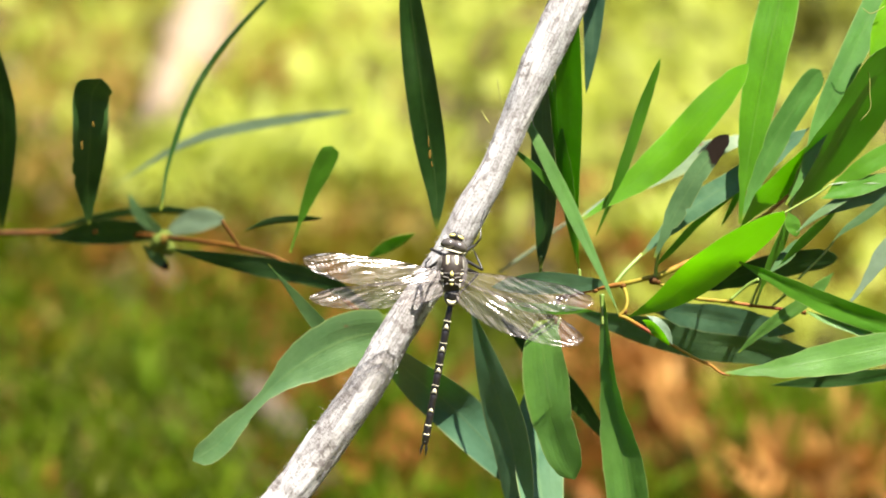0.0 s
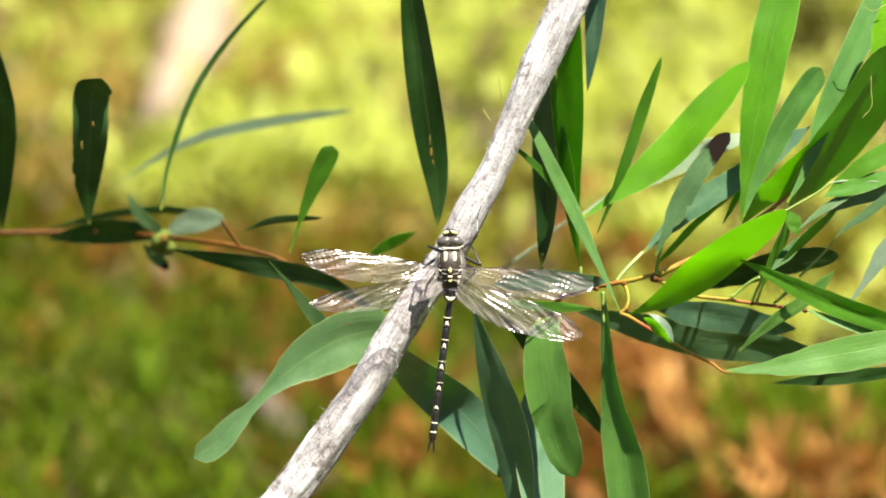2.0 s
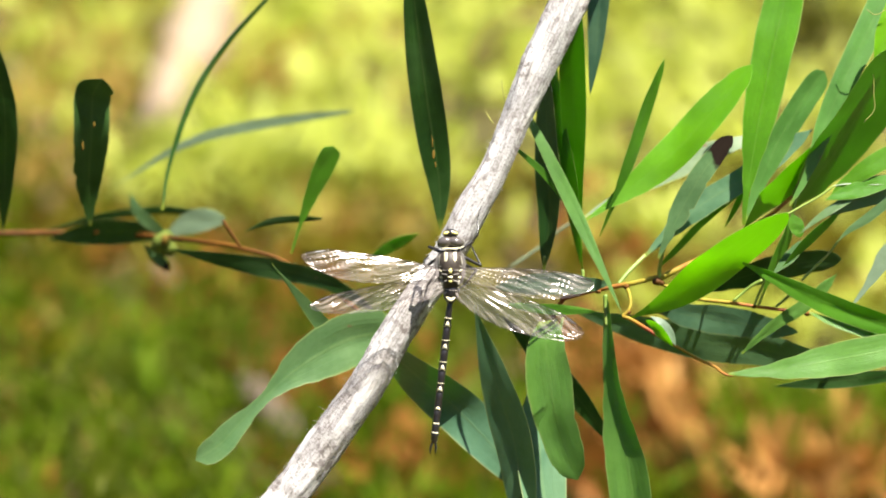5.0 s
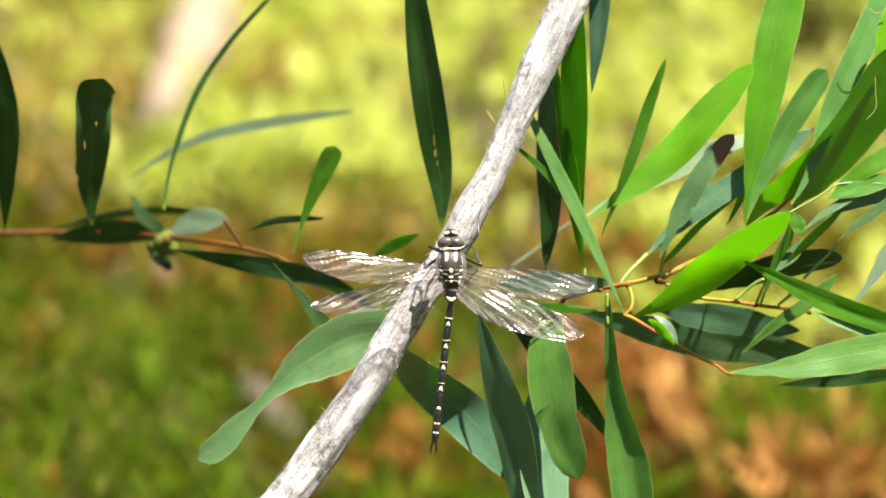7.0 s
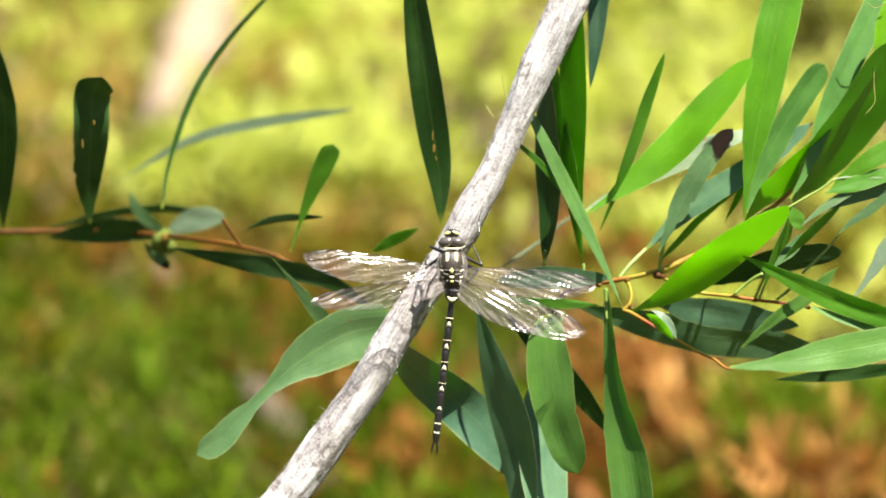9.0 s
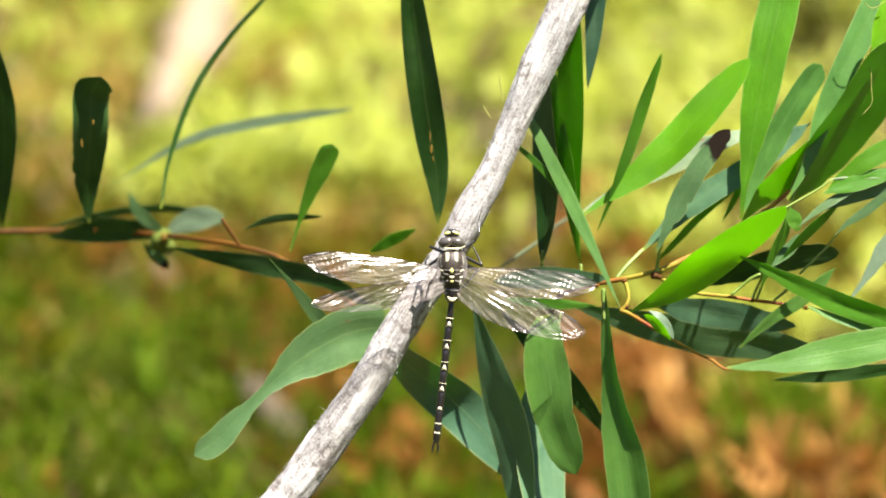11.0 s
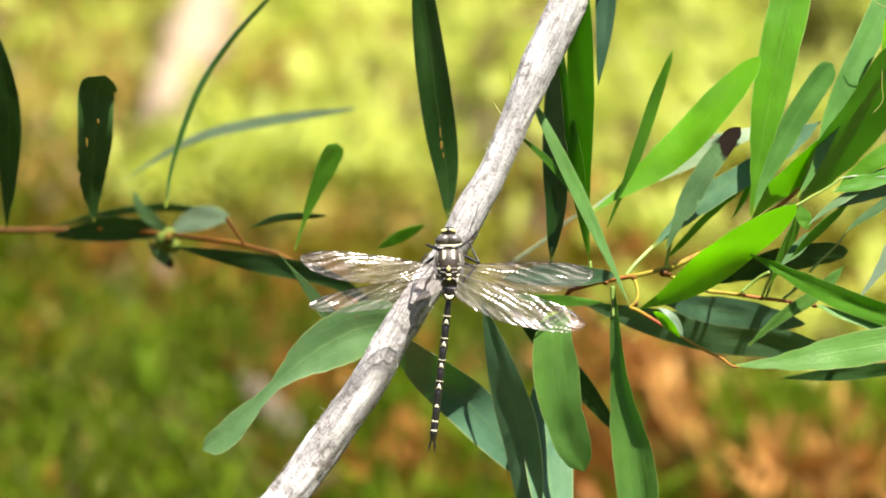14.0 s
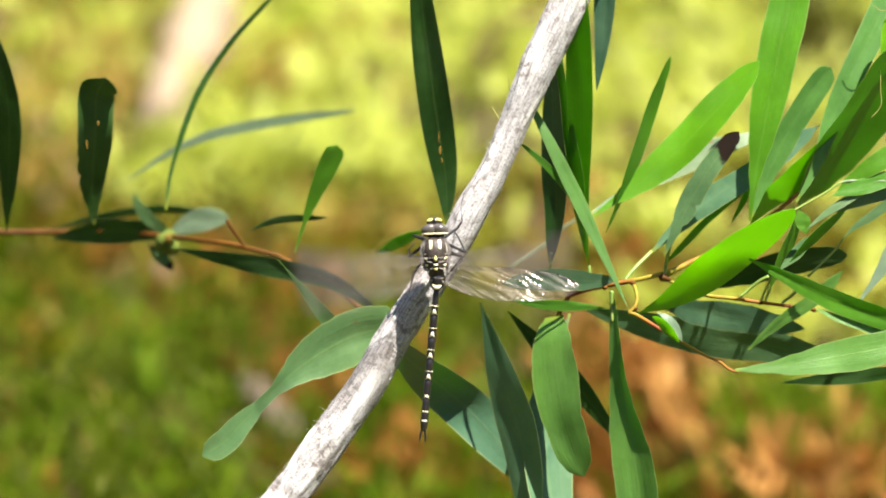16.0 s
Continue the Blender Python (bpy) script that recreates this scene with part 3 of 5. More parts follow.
undergrowth("grass_heads", "scattered bright green grass tips", "grass",
            scatter(52, 24, -0.27, -0.10, 1.10, 1.36, 0.012, 0.26) + scatter(53, 10, -0.25, -0.20, 1.12, 1.3, 0.014, 0.27), (0.013, 0.0022), FAR_TUFT, 2400, 0.6, 18)
undergrowth("fallen_leaves", "pale peach-brown fallen leaves on the ground", "leaf litter",
            [(0.167, 1.545, 0.012, 0.016), (0.176, 1.552, 0.012, 0.016), (0.185, 1.558, 0.012, 0.016), (0.195, 1.564, 0.012, 0.016), (0.199, 1.500, 0.012, 0.016), (0.207, 1.492, 0.012, 0.016), (0.212, 1.480, 0.012, 0.016), (0.219, 1.496, 0.012, 0.016), (0.196, 1.512, 0.012, 0.016), (0.237, 1.545, 0.012, 0.016), (0.241, 1.525, 0.012, 0.016), (0.246, 1.512, 0.012, 0.016), (0.156, 1.598, 0.012, 0.016), (0.151, 1.563, 0.012, 0.016), (0.258, 1.537, 0.012, 0.016), (0.257, 1.496, 0.012, 0.016), (0.165, 1.553, 0.011, 0.012), (0.180, 1.569, 0.011, 0.012), (0.195, 1.579, 0.011, 0.012), (0.209, 1.588, 0.011, 0.012), (0.212, 1.512, 0.011, 0.012), (0.219, 1.494, 0.011, 0.012), (0.206, 1.478, 0.011, 0.012), (0.227, 1.522, 0.011, 0.012), (0.244, 1.543, 0.011, 0.012), (0.248, 1.529, 0.011, 0.012), (0.175, 1.681, 0.011, 0.012), (0.160, 1.671, 0.011, 0.012), (0.138, 1.579, 0.011, 0.012), (0.263, 1.517, 0.011, 0.012), (0.068, 1.530, 0.011, 0.012), (0.101, 1.668, 0.011, 0.012)], (0.05, 0.011), FAR_PEACH, 1500, 1.0, 19)
# Foliage ring out of view, added only to cut skylight from the sides.
undergrowth("woodland", "unseen ring of dark foliage added to block the low sky", "woods",
            [(13.5 * math.cos(a * 0.19) + 1.5 * math.sin(a * 2.3), 2 + 13.5 * math.sin(a * 0.19) + 1.5 * math.cos(a * 1.7), 1.7, 9.5) for a in range(33)], (1.0, 0.5), FAR_DUSK, 4, 1.0, 9)
undergrowth("bush_floor_grass", "sparse grass and scrub over the bushland floor", "grass",
            [c for c in scatter(30, 900, -5, 5, -2.5, 8.5, 0.16, 0.06) if not (abs(c[0]) < 0.17 * c[1] + 0.12 and 1.0 < c[1] < 4.5)], (0.09, 0.012), FAR_GRASS, 220, 0.8, 11)
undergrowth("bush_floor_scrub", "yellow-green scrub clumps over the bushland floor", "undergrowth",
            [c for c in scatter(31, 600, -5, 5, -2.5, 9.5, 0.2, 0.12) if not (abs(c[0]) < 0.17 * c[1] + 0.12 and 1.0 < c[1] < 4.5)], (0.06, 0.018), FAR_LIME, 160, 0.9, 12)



# ---- the dead stick ----
def build_stick():
    st = thing("dead_stick", (0.00, 0.00, -6), "weathered grey-white dead stick with fibrous bark leaning over the scrub", "stick")
    axis = [(-459.47, -798.02, -330), (-170.73, -243.15, -110), (-69.86, -103.59, -10), (-48.02, -75.91, -6), (-43.72, -70.40, -6), (-37.69, -61.79, -6), (-25.30, -44.58, -6), (-19.97, -35.97, -6), (-15.32, -27.37, -6), (-9.81, -18.76, -6), (1.03, -2.41, -6), (7.92, 10.50, -6), (15.49, 24.27, -6),
            (22.89, 41.48, -6), (30.47, 58.69, -6), (39.07, 76.77, -6), (56.51, 114.57, -12), (90.27, 189.12, -20)]
    radii = (11, 9, 6.4, 6.0, 5.9, 6.1, 5.7, 5.5, 5.1, 5.0, 4.9, 4.9, 4.4, 4.6, 5.6, 5.4, 5.2, 4.6)
    org = ORIGIN[st.name]
    pts = [Vector(q) - org for q in axis]
    line, length = glide(pts, 620)
    marks = np.cumsum([0.0] + [(q - p).length for p, q in zip(pts, pts[1:])])
    marks = marks / marks[-1]
    sides = 40
    verts, uvs, faces = [], [], []
    for i, c in enumerate(line):
        d = (line[min(i + 4, 619)] - line[max(i - 4, 0)]).normalized()
        side = d.cross(Vector((0, 0, 1))).normalized()
        top = side.cross(d)
        at = i / 619 * length
        thick = float(np.interp(at / length, marks, radii)) + 0.25 * noise.noise(Vector((at * 0.05, 0.3, 0)))
        for s in range(sides):
            a = 2 * math.pi * s / sides
            ca, sa = math.cos(a), math.sin(a)
            r = thick * (1 + 0.05 * noise.noise(Vector((ca * 1.6, sa * 1.6, at * 0.03)))
                         + 0.055 * noise.noise(Vector((ca * 5, sa * 5, at * 0.02)))
                         + 0.07 * noise.noise(Vector((ca * 9, sa * 9, at * 0.05)))
                         + 0.05 * noise.noise(Vector((ca * 13, sa * 13, at * 0.28)))
                         + 0.05 * noise.noise(Vector((ca * 3, sa * 3, at * 0.15)))
                         + 0.03 * noise.noise(Vector((ca * 9, sa * 9, at * 0.5))))
            verts.append((c + (side * ca + top * sa) * r) * MM)
            uvs.append((s / sides, at))
    for i in range(619):
        for s in range(sides):
            a, b = i * sides + s, i * sides + (s + 1) % sides
            faces.append((a, b, b + sides, a + sides))
    faces += [tuple(range(sides))[::-1], tuple(619 * sides + s for s in range(sides))]
    part("wood", mesh_of("wood", verts, faces, uvs), DEAD_WOOD, st)
    # loose fibres standing off the bark
    rng = random.Random(4)
    hv, hf = [], []
    for _ in range(4000):
        i = rng.randrange(300, 600) if rng.random() < 0.4 else rng.randrange(430, 560)
        c, d = line[i], (line[i + 1] - line[i]).normalized()
        side = d.cross(Vector((0, 0, 1))).normalized()
        top = side.cross(d)
        a = rng.choice((0, math.pi)) + rng.gauss(0, 0.6)
        out = side * math.cos(a) + top * math.sin(a)
        base = c + out * float(np.interp(i / 619, marks, radii)) * 0.97
        long = min(3.0, 0.35 + rng.expovariate(2.2))
        end = base + (out * rng.uniform(0.35, 1) + d * rng.uniform(-1.4, 1.4)).normalized() * long
        q = d * 0.026
        w = top * 0.026
        o = len(hv)
        hv += [(base + q) * MM, (base - q + w) * MM, (base - q - w) * MM, end * MM]
        hf += [(o, o + 1, o + 3), (o + 1, o + 2, o + 3), (o + 2, o, o + 3)]
    tagged(part("fibres", mesh_of("fibres", hv, hf, smooth=False), FIBRE, st), kind="stuff")


build_stick()


# ---- the leafy branches ----
def build_front_branch():
    b = thing("leafy_branch", (-32.41, -5.11, -26), "sunlit wattle branch with long leathery green leaves", "branch", "leafy branches")
    red = "thin reddish-brown twig"
    stem(b, [(61.58, -766.09, -300), (41.72, -204.53, -110), (34.92, -82.62, -45), (32.93, -49.94, -40), (33.85, -29.04, -36), (35.30, -20.40, -32), (37.74, -15.34, -27), (46.64, -12.63, -22), (56.90, -10.65, -18), (66.50, -8.55, -18), (77.15, -4.20, -20), (90.48, 3.68, -22), (105.15, 13.12, -20), (108.64, 16.80, -20)],
         (4.0, 2.6, 1.6, 1.25, 1.1, 1.0, 0.6), "stem", TWIG_RED, 10, 110, 0.2)
    stem(b, [(57.08, -10.82, -18), (57.92, -13.74, -15), (58.13, -16.49, -13), (57.20, -18.89, -12), (55.47, -20.28, -12)], (0.62, 0.5, 0.55), "twig", TWIG_RED, label=red)
    stem(b, [(55.47, -20.28, -12), (58.24, -21.32, -12), (65.33, -25.54, -14), (73.14, -30.06, -14), (79.22, -33.53, -14), (84.44, -35.96, -14), (86.70, -38.05, -14), (89.65, -38.57, -14)], (0.68, 0.46, 0.4), "twig", TWIG_RED, label=red)
    stem(b, [(66.68, -9.77, -18), (77.85, -14.66, -18), (88.32, -16.06, -18), (97.92, -17.45, -18), (107.52, -18.68, -18), (114.85, -19.55, -18)], (0.6, 0.55, 0.45), "twig", TWIG_RED, label=red)
    leaf(b, [(112.49, -18.98, -8), (120.08, -22.26, -8), (127.84, -24.67, -8), (137.33, -27.78, -8), (147.68, -30.54, -8)], 4.3, 0.6, LEAF_MID, 0.5, 0.6, 10, widths=(0.2, 0.5, 0.7, 1.0, 1.0, 0.6))
    stem(b, [(67.30, -8.89, -17), (70.78, -6.97, -17), (73.66, -5.59, -18), (78.03, -3.32, -20)], (0.9, 0.95, 0.5), "twig", TWIG_RED, label=red)
    stem(b, [(67.30, -9.24, -17), (67.22, -5.92, -16), (67.85, -1.56, -13), (68.65, 2.25, -10)], (0.6, 0.45), "twig", TWIG)
    stem(b, [(54.76, -10.67, -20), (58.04, -6.84, -22), (63.59, -1.59, -26)], (0.55, 0.6), "twig", TWIG)
    stem(b, [(50.97, -13.88, -24), (51.15, -18.28, -24), (51.44, -23.52, -23)], (0.75, 0.7), "twig", TWIG)
    stem(b, [(97.92, -17.45, -18), (100.54, -10.30, -18), (105.02, 0.17, -19), (107.77, 8.05, -20), (109.87, 15.57, -20), (111.27, 19.42, -20)], (0.4, 0.45), "twig", TWIG)
    stem(b, [(32.41, -1.94, -26), (32.14, -6.89, -28), (32.88, -11.31, -29)], (0.55, 0.5), "twig", TWIG)
    stem(b, [(43.89, -6.14, -23), (44.24, -10.36, -23), (45.70, -12.13, -24)], (0.5, 0.5), "twig", TWIG)
    # a dead forked twig and a spike of fibre caught behind the stick
    stem(b, [(45.24, 10.08, -95), (39.16, 6.27, -95), (32.51, 0.57, -95), (20.15, -7.79, -95)], (0.4, 0.5, 0.45), "twig", FIBRE_GREY, label="thin grey dead twig")
    stem(b, [(18.42, 52.30, -14), (18.94, 47.95, -14), (19.96, 43.56, -13)], (0.12, 0.16), "tendril", FIBRE_TAN, 6, 10)
    stem(b, [(13.55, 42.57, -14), (14.58, 40.78, -13), (15.97, 38.70, -13)], (0.16, 0.2), "tendril", FIBRE_TAN, 6, 10)
    M, Y = LEAF_MATURE, LEAF_YOUNG
    # round the fork beside the stick
    leaf(b, [(58.60, -21.23, -22.5), (71.46, -14.43, -14.6), (87.70, -0.86, -3.5), (103.84, 11.35, 7.5)], 12.7, (-0.1, -0.42), Y, 0.55, 0.56, 10)
    leaf(b, [(55.88, -20.30, -13), (50.09, -7.13, -15), (41.49, 11.51, -17), (33.86, 27.23, -18), (24.67, 45.66, -20)], 4.2, 0.5, LEAF_MID, 0.55, 0.6, 14)
    leaf(b, [(42.94, 7.16, -18), (37.70, 16.23, -18), (30.76, 24.64, -19), (22.39, 32.02, -20)], 2.3, 0.2, M, 0.5, 0.52, 20)
    leaf(b, [(-0.36, 6.39, -33), (-0.71, 21.41, -30), (-4.91, 49.28, -22.1), (-8.34, 76.64, -14.2), (-9.17, 91.83, -10)], 10.3, 0.1, LEAF_SHADED, 0.42, 0.52, 12, label="dark green leaf with a brown scar")
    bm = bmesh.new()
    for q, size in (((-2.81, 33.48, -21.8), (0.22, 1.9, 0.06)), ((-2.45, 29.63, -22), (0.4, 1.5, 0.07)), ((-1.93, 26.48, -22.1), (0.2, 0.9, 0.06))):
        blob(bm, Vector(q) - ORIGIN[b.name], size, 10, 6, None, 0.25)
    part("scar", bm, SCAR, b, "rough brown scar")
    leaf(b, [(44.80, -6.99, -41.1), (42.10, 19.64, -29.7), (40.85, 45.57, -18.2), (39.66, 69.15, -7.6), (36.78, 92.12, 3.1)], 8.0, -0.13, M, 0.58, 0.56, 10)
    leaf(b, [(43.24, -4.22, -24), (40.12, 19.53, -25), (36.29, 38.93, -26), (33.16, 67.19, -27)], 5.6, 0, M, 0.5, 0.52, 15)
    leaf(b, [(32.06, -5.99, -26), (33.86, 12.52, -27), (33.19, 35.49, -28), (32.49, 58.44, -28)], 7.3, 0.03, LEAF_SHADED, 0.42, 0.52, 15)
    leaf(b, [(53.02, 123.49, -26), (49.68, 88.26, -26), (48.27, 65.36, -26), (46.33, 48.62, -26)], 7.0, 0.2, LEAF_GLAUCOUS_SKY, 0.5, 0.8, 10)
    leaf(b, [(49.16, 4.39, -23), (52.26, 12.10, -22), (55.81, 21.52, -20), (59.00, 31.24, -18), (62.34, 41.97, -16), (65.33, 50.56, -14), (68.37, 58.66, -13)], 4.2, 0.1, M, 0.55, 0.56, 15, widths=(0.1, 0.28, 0.5, 0.85, 0.98, 1.0, 0.97, 0.85, 0.62, 0.3))
    leaf(b, [(44.94, 9.30, -23), (53.66, 15.43, -22), (62.98, 22.39, -20), (72.53, 30.86, -17), (80.79, 39.79, -14), (88.57, 48.71, -12), (95.22, 56.96, -11)], 10.1, (0.42, 0.62), Y, 0.58, 0.36, 10, widths=(0.1, 0.2, 0.52, 0.8, 0.95, 1.0, 1.0, 0.95, 0.85, 0.65, 0.3))
    leaf(b, [(45.61, 10.50, -50), (57.20, 17.38, -50), (69.79, 23.32, -49), (80.55, 29.08, -48), (91.18, 32.98, -46), (101.99, 36.94, -46)], 7.2, 0.7, LEAF_PALE, 0.55, 0.52, 8, widths=(0.1, 0.3, 0.5, 0.75, 1.0, 1.0, 0.6, 0.1), label="leaf with pale grey sky sheen painted into its colour")
    leaf(b, [(66.41, -2.42, -10), (69.09, 3.63, -9), (73.50, 12.59, -8), (78.49, 21.86, -6), (82.52, 27.68, -5), (85.69, 31.77, -4), (88.33, 34.82, -3)], 6.4, 0.72, LEAF_DYING, 0.55, 0.5, 10, bites=0.5, widths=(0.12, 0.3, 0.62, 0.9, 1.0, 0.98, 0.95, 0.9, 0.8, 0.6), label="grey-green leaf with a chewed brown tip")
    leaf(b, [(63.19, -1.57, -18), (68.77, 4.01, -18), (75.23, 10.12, -18), (83.08, 15.88, -18), (91.81, 21.12, -18), (100.19, 26.71, -18), (107.87, 32.64, -18), (114.85, 37.53, -18)], 7.4, 0.5, LEAF_GLAUCOUS_SKY, 0.5, 0.52, 10, widths=(0.12, 0.4, 0.8, 1.0, 1.0, 0.98, 0.96, 0.9, 0.65, 0.1))
    leaf(b, [(67.69, -5.09, -22), (72.95, 0.53, -22), (80.05, 7.90, -23), (87.18, 13.53, -24), (92.80, 17.05, -24)], 2.5, 0, M, 0.5, 0.52, 20, widths=(0.3, 0.8, 1.0, 0.9, 0.6, 0.1))
    leaf(b, [(87.48, 6.82, -20), (90.27, 12.07, -20), (92.90, 17.67, -20), (94.82, 22.92, -20)], 2.1, 0.2, M, 0.5, 0.52, 20)
    # the upright fan
    leaf(b, [(92.46, 7.78, -9.5), (93.38, 17.47, -10), (95.57, 29.61, -11), (97.93, 41.77, -12), (101.46, 59.24, -14), (105.65, 76.89, -17), (108.82, 91.15, -20)], 12.0, 0.38, M, 0.56, 0.52, 8, widths=(0.08, 0.14, 0.36, 0.62, 0.8, 0.9, 0.96, 1.0, 0.95, 0.8, 0.3))
    leaf(b, [(93.36, 9.20, -13), (95.73, 16.16, -14), (99.15, 23.83, -15), (103.61, 33.26, -16), (108.97, 42.02, -17), (113.80, 49.40, -18), (118.48, 55.40, -19)], 8.0, 0.4, LEAF_MID, 0.6, 0.55, 14, widths=(0.1, 0.3, 0.6, 0.85, 1.0, 1.0, 1.0, 0.97, 0.8))
    leaf(b, [(106.28, 13.63, -8), (110.55, 20.55, -9), (114.65, 30.26, -10), (117.90, 39.65, -11), (122.72, 50.44, -12), (128.91, 62.72, -14), (135.29, 76.01, -17), (141.01, 87.65, -20)], 8.7, 0.52, LEAF_MID, 0.55, 0.52, 10, widths=(0.08, 0.25, 0.5, 0.72, 0.85, 0.92, 1.0, 1.0, 0.95, 0.7))
    leaf(b, [(110.43, 13.63, -30), (116.27, 22.02, -26), (123.13, 32.58, -21), (129.06, 42.96, -15), (134.23, 52.97, -8), (139.11, 63.21, -2)], 18.9, -0.2, M, 0.48, 0.52, 10, bites=0.06, widths=(0.1, 0.55, 0.82, 0.95, 1.0, 1.0, 0.96, 0.9, 0.75))
    leaf(b, [(131.36, 54.78, -4), (133.44, 60.55, -3), (135.84, 68.78, -3), (138.24, 79.07, -3)], 6.9, 0.6, Y, 0.5, 0.52, 10)
    leaf(b, [(94.18, 6.53, -27), (99.36, 13.52, -23), (105.90, 20.45, -19), (111.32, 26.96, -15), (115.65, 33.41, -11)], 8.7, -0.3, Y, 0.5, 0.52, 10)
    leaf(b, [(117.94, 15.64, -5), (123.09, 20.46, -5), (128.96, 24.56, -4), (136.69, 29.02, -4), (146.82, 34.47, -3)], 6.3, 0.42, M, 0.5, 0.52, 10, widths=(0.15, 0.6, 0.9, 1.0, 0.9, 0.4))
    leaf(b, [(119.14, 19.60, -5), (123.44, 20.63, -5), (129.11, 20.97, -5), (135.47, 21.49, -5), (143.72, 22.18, -5)], 3.3, 0.85, LEAF_PALE, 0.5, 0.52, 10, widths=(0.12, 0.4, 0.65, 0.9, 1.0, 0.8), label="pale leaf seen nearly edge-on")
    leaf(b, [(116.42, 15.28, -4), (122.95, 17.34, -4), (129.82, 19.40, -4), (140.12, 22.50, -4)], 5.2, 0.55, M, 0.5, 0.52, 10)
    leaf(b, [(112.78, 9.11, -5), (119.66, 12.55, -5), (127.39, 15.64, -5), (135.99, 17.36, -5), (145.44, 18.40, -5)], 5.5, 0.2, LEAF_GLAUCOUS_SKY, 0.5, 0.52, 10)
    leaf(b, [(108.93, 4.98, -4.5), (113.74, 9.11, -4.5), (119.24, 12.89, -4.5), (125.08, 16.32, -4.5), (133.33, 20.45, -4.5)], 2.6, 0.55, LEAF_BLUE, 0.5, 0.6, 10)
    leaf(b, [(103.96, -4.99, -6), (109.13, 0.52, -6), (114.98, 6.02, -6), (121.52, 11.88, -6)], 3.2, 0, M, 0.5, 0.6, 10)
    leaf(b, [(120.34, 2.58, -5), (123.95, 6.02, -5), (129.11, 9.46, -5), (135.99, 14.61, -5), (143.72, 19.08, -5)], 3.0, 0.4, LEAF_BLUE, 0.5, 0.6, 10)
    stem(b, [(111.10, -9.23, -16), (115.28, -5.05, -16), (119.46, -0.87, -16), (122.60, 3.31, -16)], (0.4, 0.3), "twig", TWIG)
    leaf(b, [(98.57, -13.71, -13), (100.88, -7.45, -12), (103.53, -0.87, -11), (105.83, 5.01, -10), (107.44, 11.23, -9)], 4.2, 0.15, M, 0.5, 0.52, 12)
    leaf(b, [(100.65, -8.13, -10), (104.45, -4.32, -10), (107.91, -0.86, -10), (110.68, 2.94, -10)], 3.5, 0.6, LEAF_BLUE, 0.6, 0.52, 12)
    leaf(b, [(106.72, 11.19, -6), (108.09, 7.75, -6), (109.47, 3.96, -6)], 4.5, 0.35, M, 0.5, 0.6, 12)
    stem(b, [(104.77, 10.51, -7), (109.60, 13.27, -7), (115.11, 16.37, -7), (119.94, 19.82, -7)], (0.36, 0.3), "twig", TWIG)
    leaf(b, [(81.78, -12.62, -34), (91.73, -9.42, -34), (103.29, -5.87, -34), (115.73, -3.56, -34), (125.87, -2.67, -34)], 8.2, 0, LEAF_SHADED, 0.55, 0.6, 8, widths=(0.2, 0.6, 0.9, 1.0, 1.0, 0.85, 0.45))
    # the low right spray
    leaf(b, [(92.06, -3.80, -9), (100.35, -7.77, -9), (109.73, -12.59, -8), (121.66, -17.92, -7), (134.94, -22.55, -6), (149.06, -27.02, -6)], 6.7, 0.16, M, 0.45, 0.56, 24, widths=(0.1, 0.5, 0.85, 1.0, 1.0, 0.9, 0.5))
    leaf(b, [(125.89, -16.77, -10), (129.01, -12.62, -10), (132.46, -7.61, -10), (137.65, 0.17, -10), (142.84, 7.09, -10)], 5.2, 0.7, LEAF_PALE, 0.5, 0.52, 10, widths=(0.15, 0.3, 0.65, 1.0, 0.9, 0.4))
    leaf(b, [(87.61, -37.69, -6), (95.59, -37.13, -5), (105.78, -35.89, -4), (117.80, -33.66, -4), (129.67, -31.39, -3), (143.39, -28.30, -3)], 10.4, 0.55, LEAF_MID, 0.5, 0.52, 10, widths=(0.08, 0.3, 0.62, 0.9, 1.0, 0.95, 0.6))
    leaf(b, [(102.99, -42.36, -24), (115.30, -41.30, -24), (127.60, -40.25, -24), (150.45, -37.61, -24)], 4.6, 0.15, LEAF_SHADED, 0.5, 0.52, 10)
    leaf(b, [(41.86, -19.33, -32), (54.28, -22.53, -32), (68.54, -26.10, -33), (84.62, -29.33, -34), (102.40, -31.47, -34), (116.62, -35.38, -34), (137.96, -39.64, -34)], 11.0, 0.06, LEAF_GLAUCOUS_SKY, 0.45, 0.6, 10)
    leaf(b, [(68.00, -18.50, -26), (76.81, -20.26, -26), (89.14, -22.02, -26), (99.71, -23.78, -26), (111.33, -25.54, -26)], 9.2, 0.16, LEAF_GLAUCOUS_SKY, 0.5, 0.6, 8, widths=(0.3, 0.8, 1.0, 0.95, 0.7, 0.2))
    leaf(b, [(92.43, -31.79, -14), (98.22, -26.20, -13), (104.17, -21.49, -12), (111.11, -17.16, -12), (116.48, -12.31, -12), (121.68, -6.93, -12)], 4.2, 0.3, LEAF_MID, 0.5, 0.52, 12, widths=(0.15, 0.5, 0.8, 1.0, 1.0, 0.85, 0.1))
    stem(b, [(90.24, -15.71, -18), (93.21, -13.09, -18), (96.24, -10.63, -17), (98.91, -9.23, -16)], (0.42, 0.5), "twig", TWIG)
    stem(b, [(103.33, -17.45, -18), (105.77, -15.53, -18), (107.74, -13.60, -17)], (0.4, 0.55), "twig", TWIG)
    stem(b, [(96.70, -16.93, -18), (97.98, -13.42, -17), (99.73, -9.21, -14)], (0.4, 0.4), "twig", TWIG)
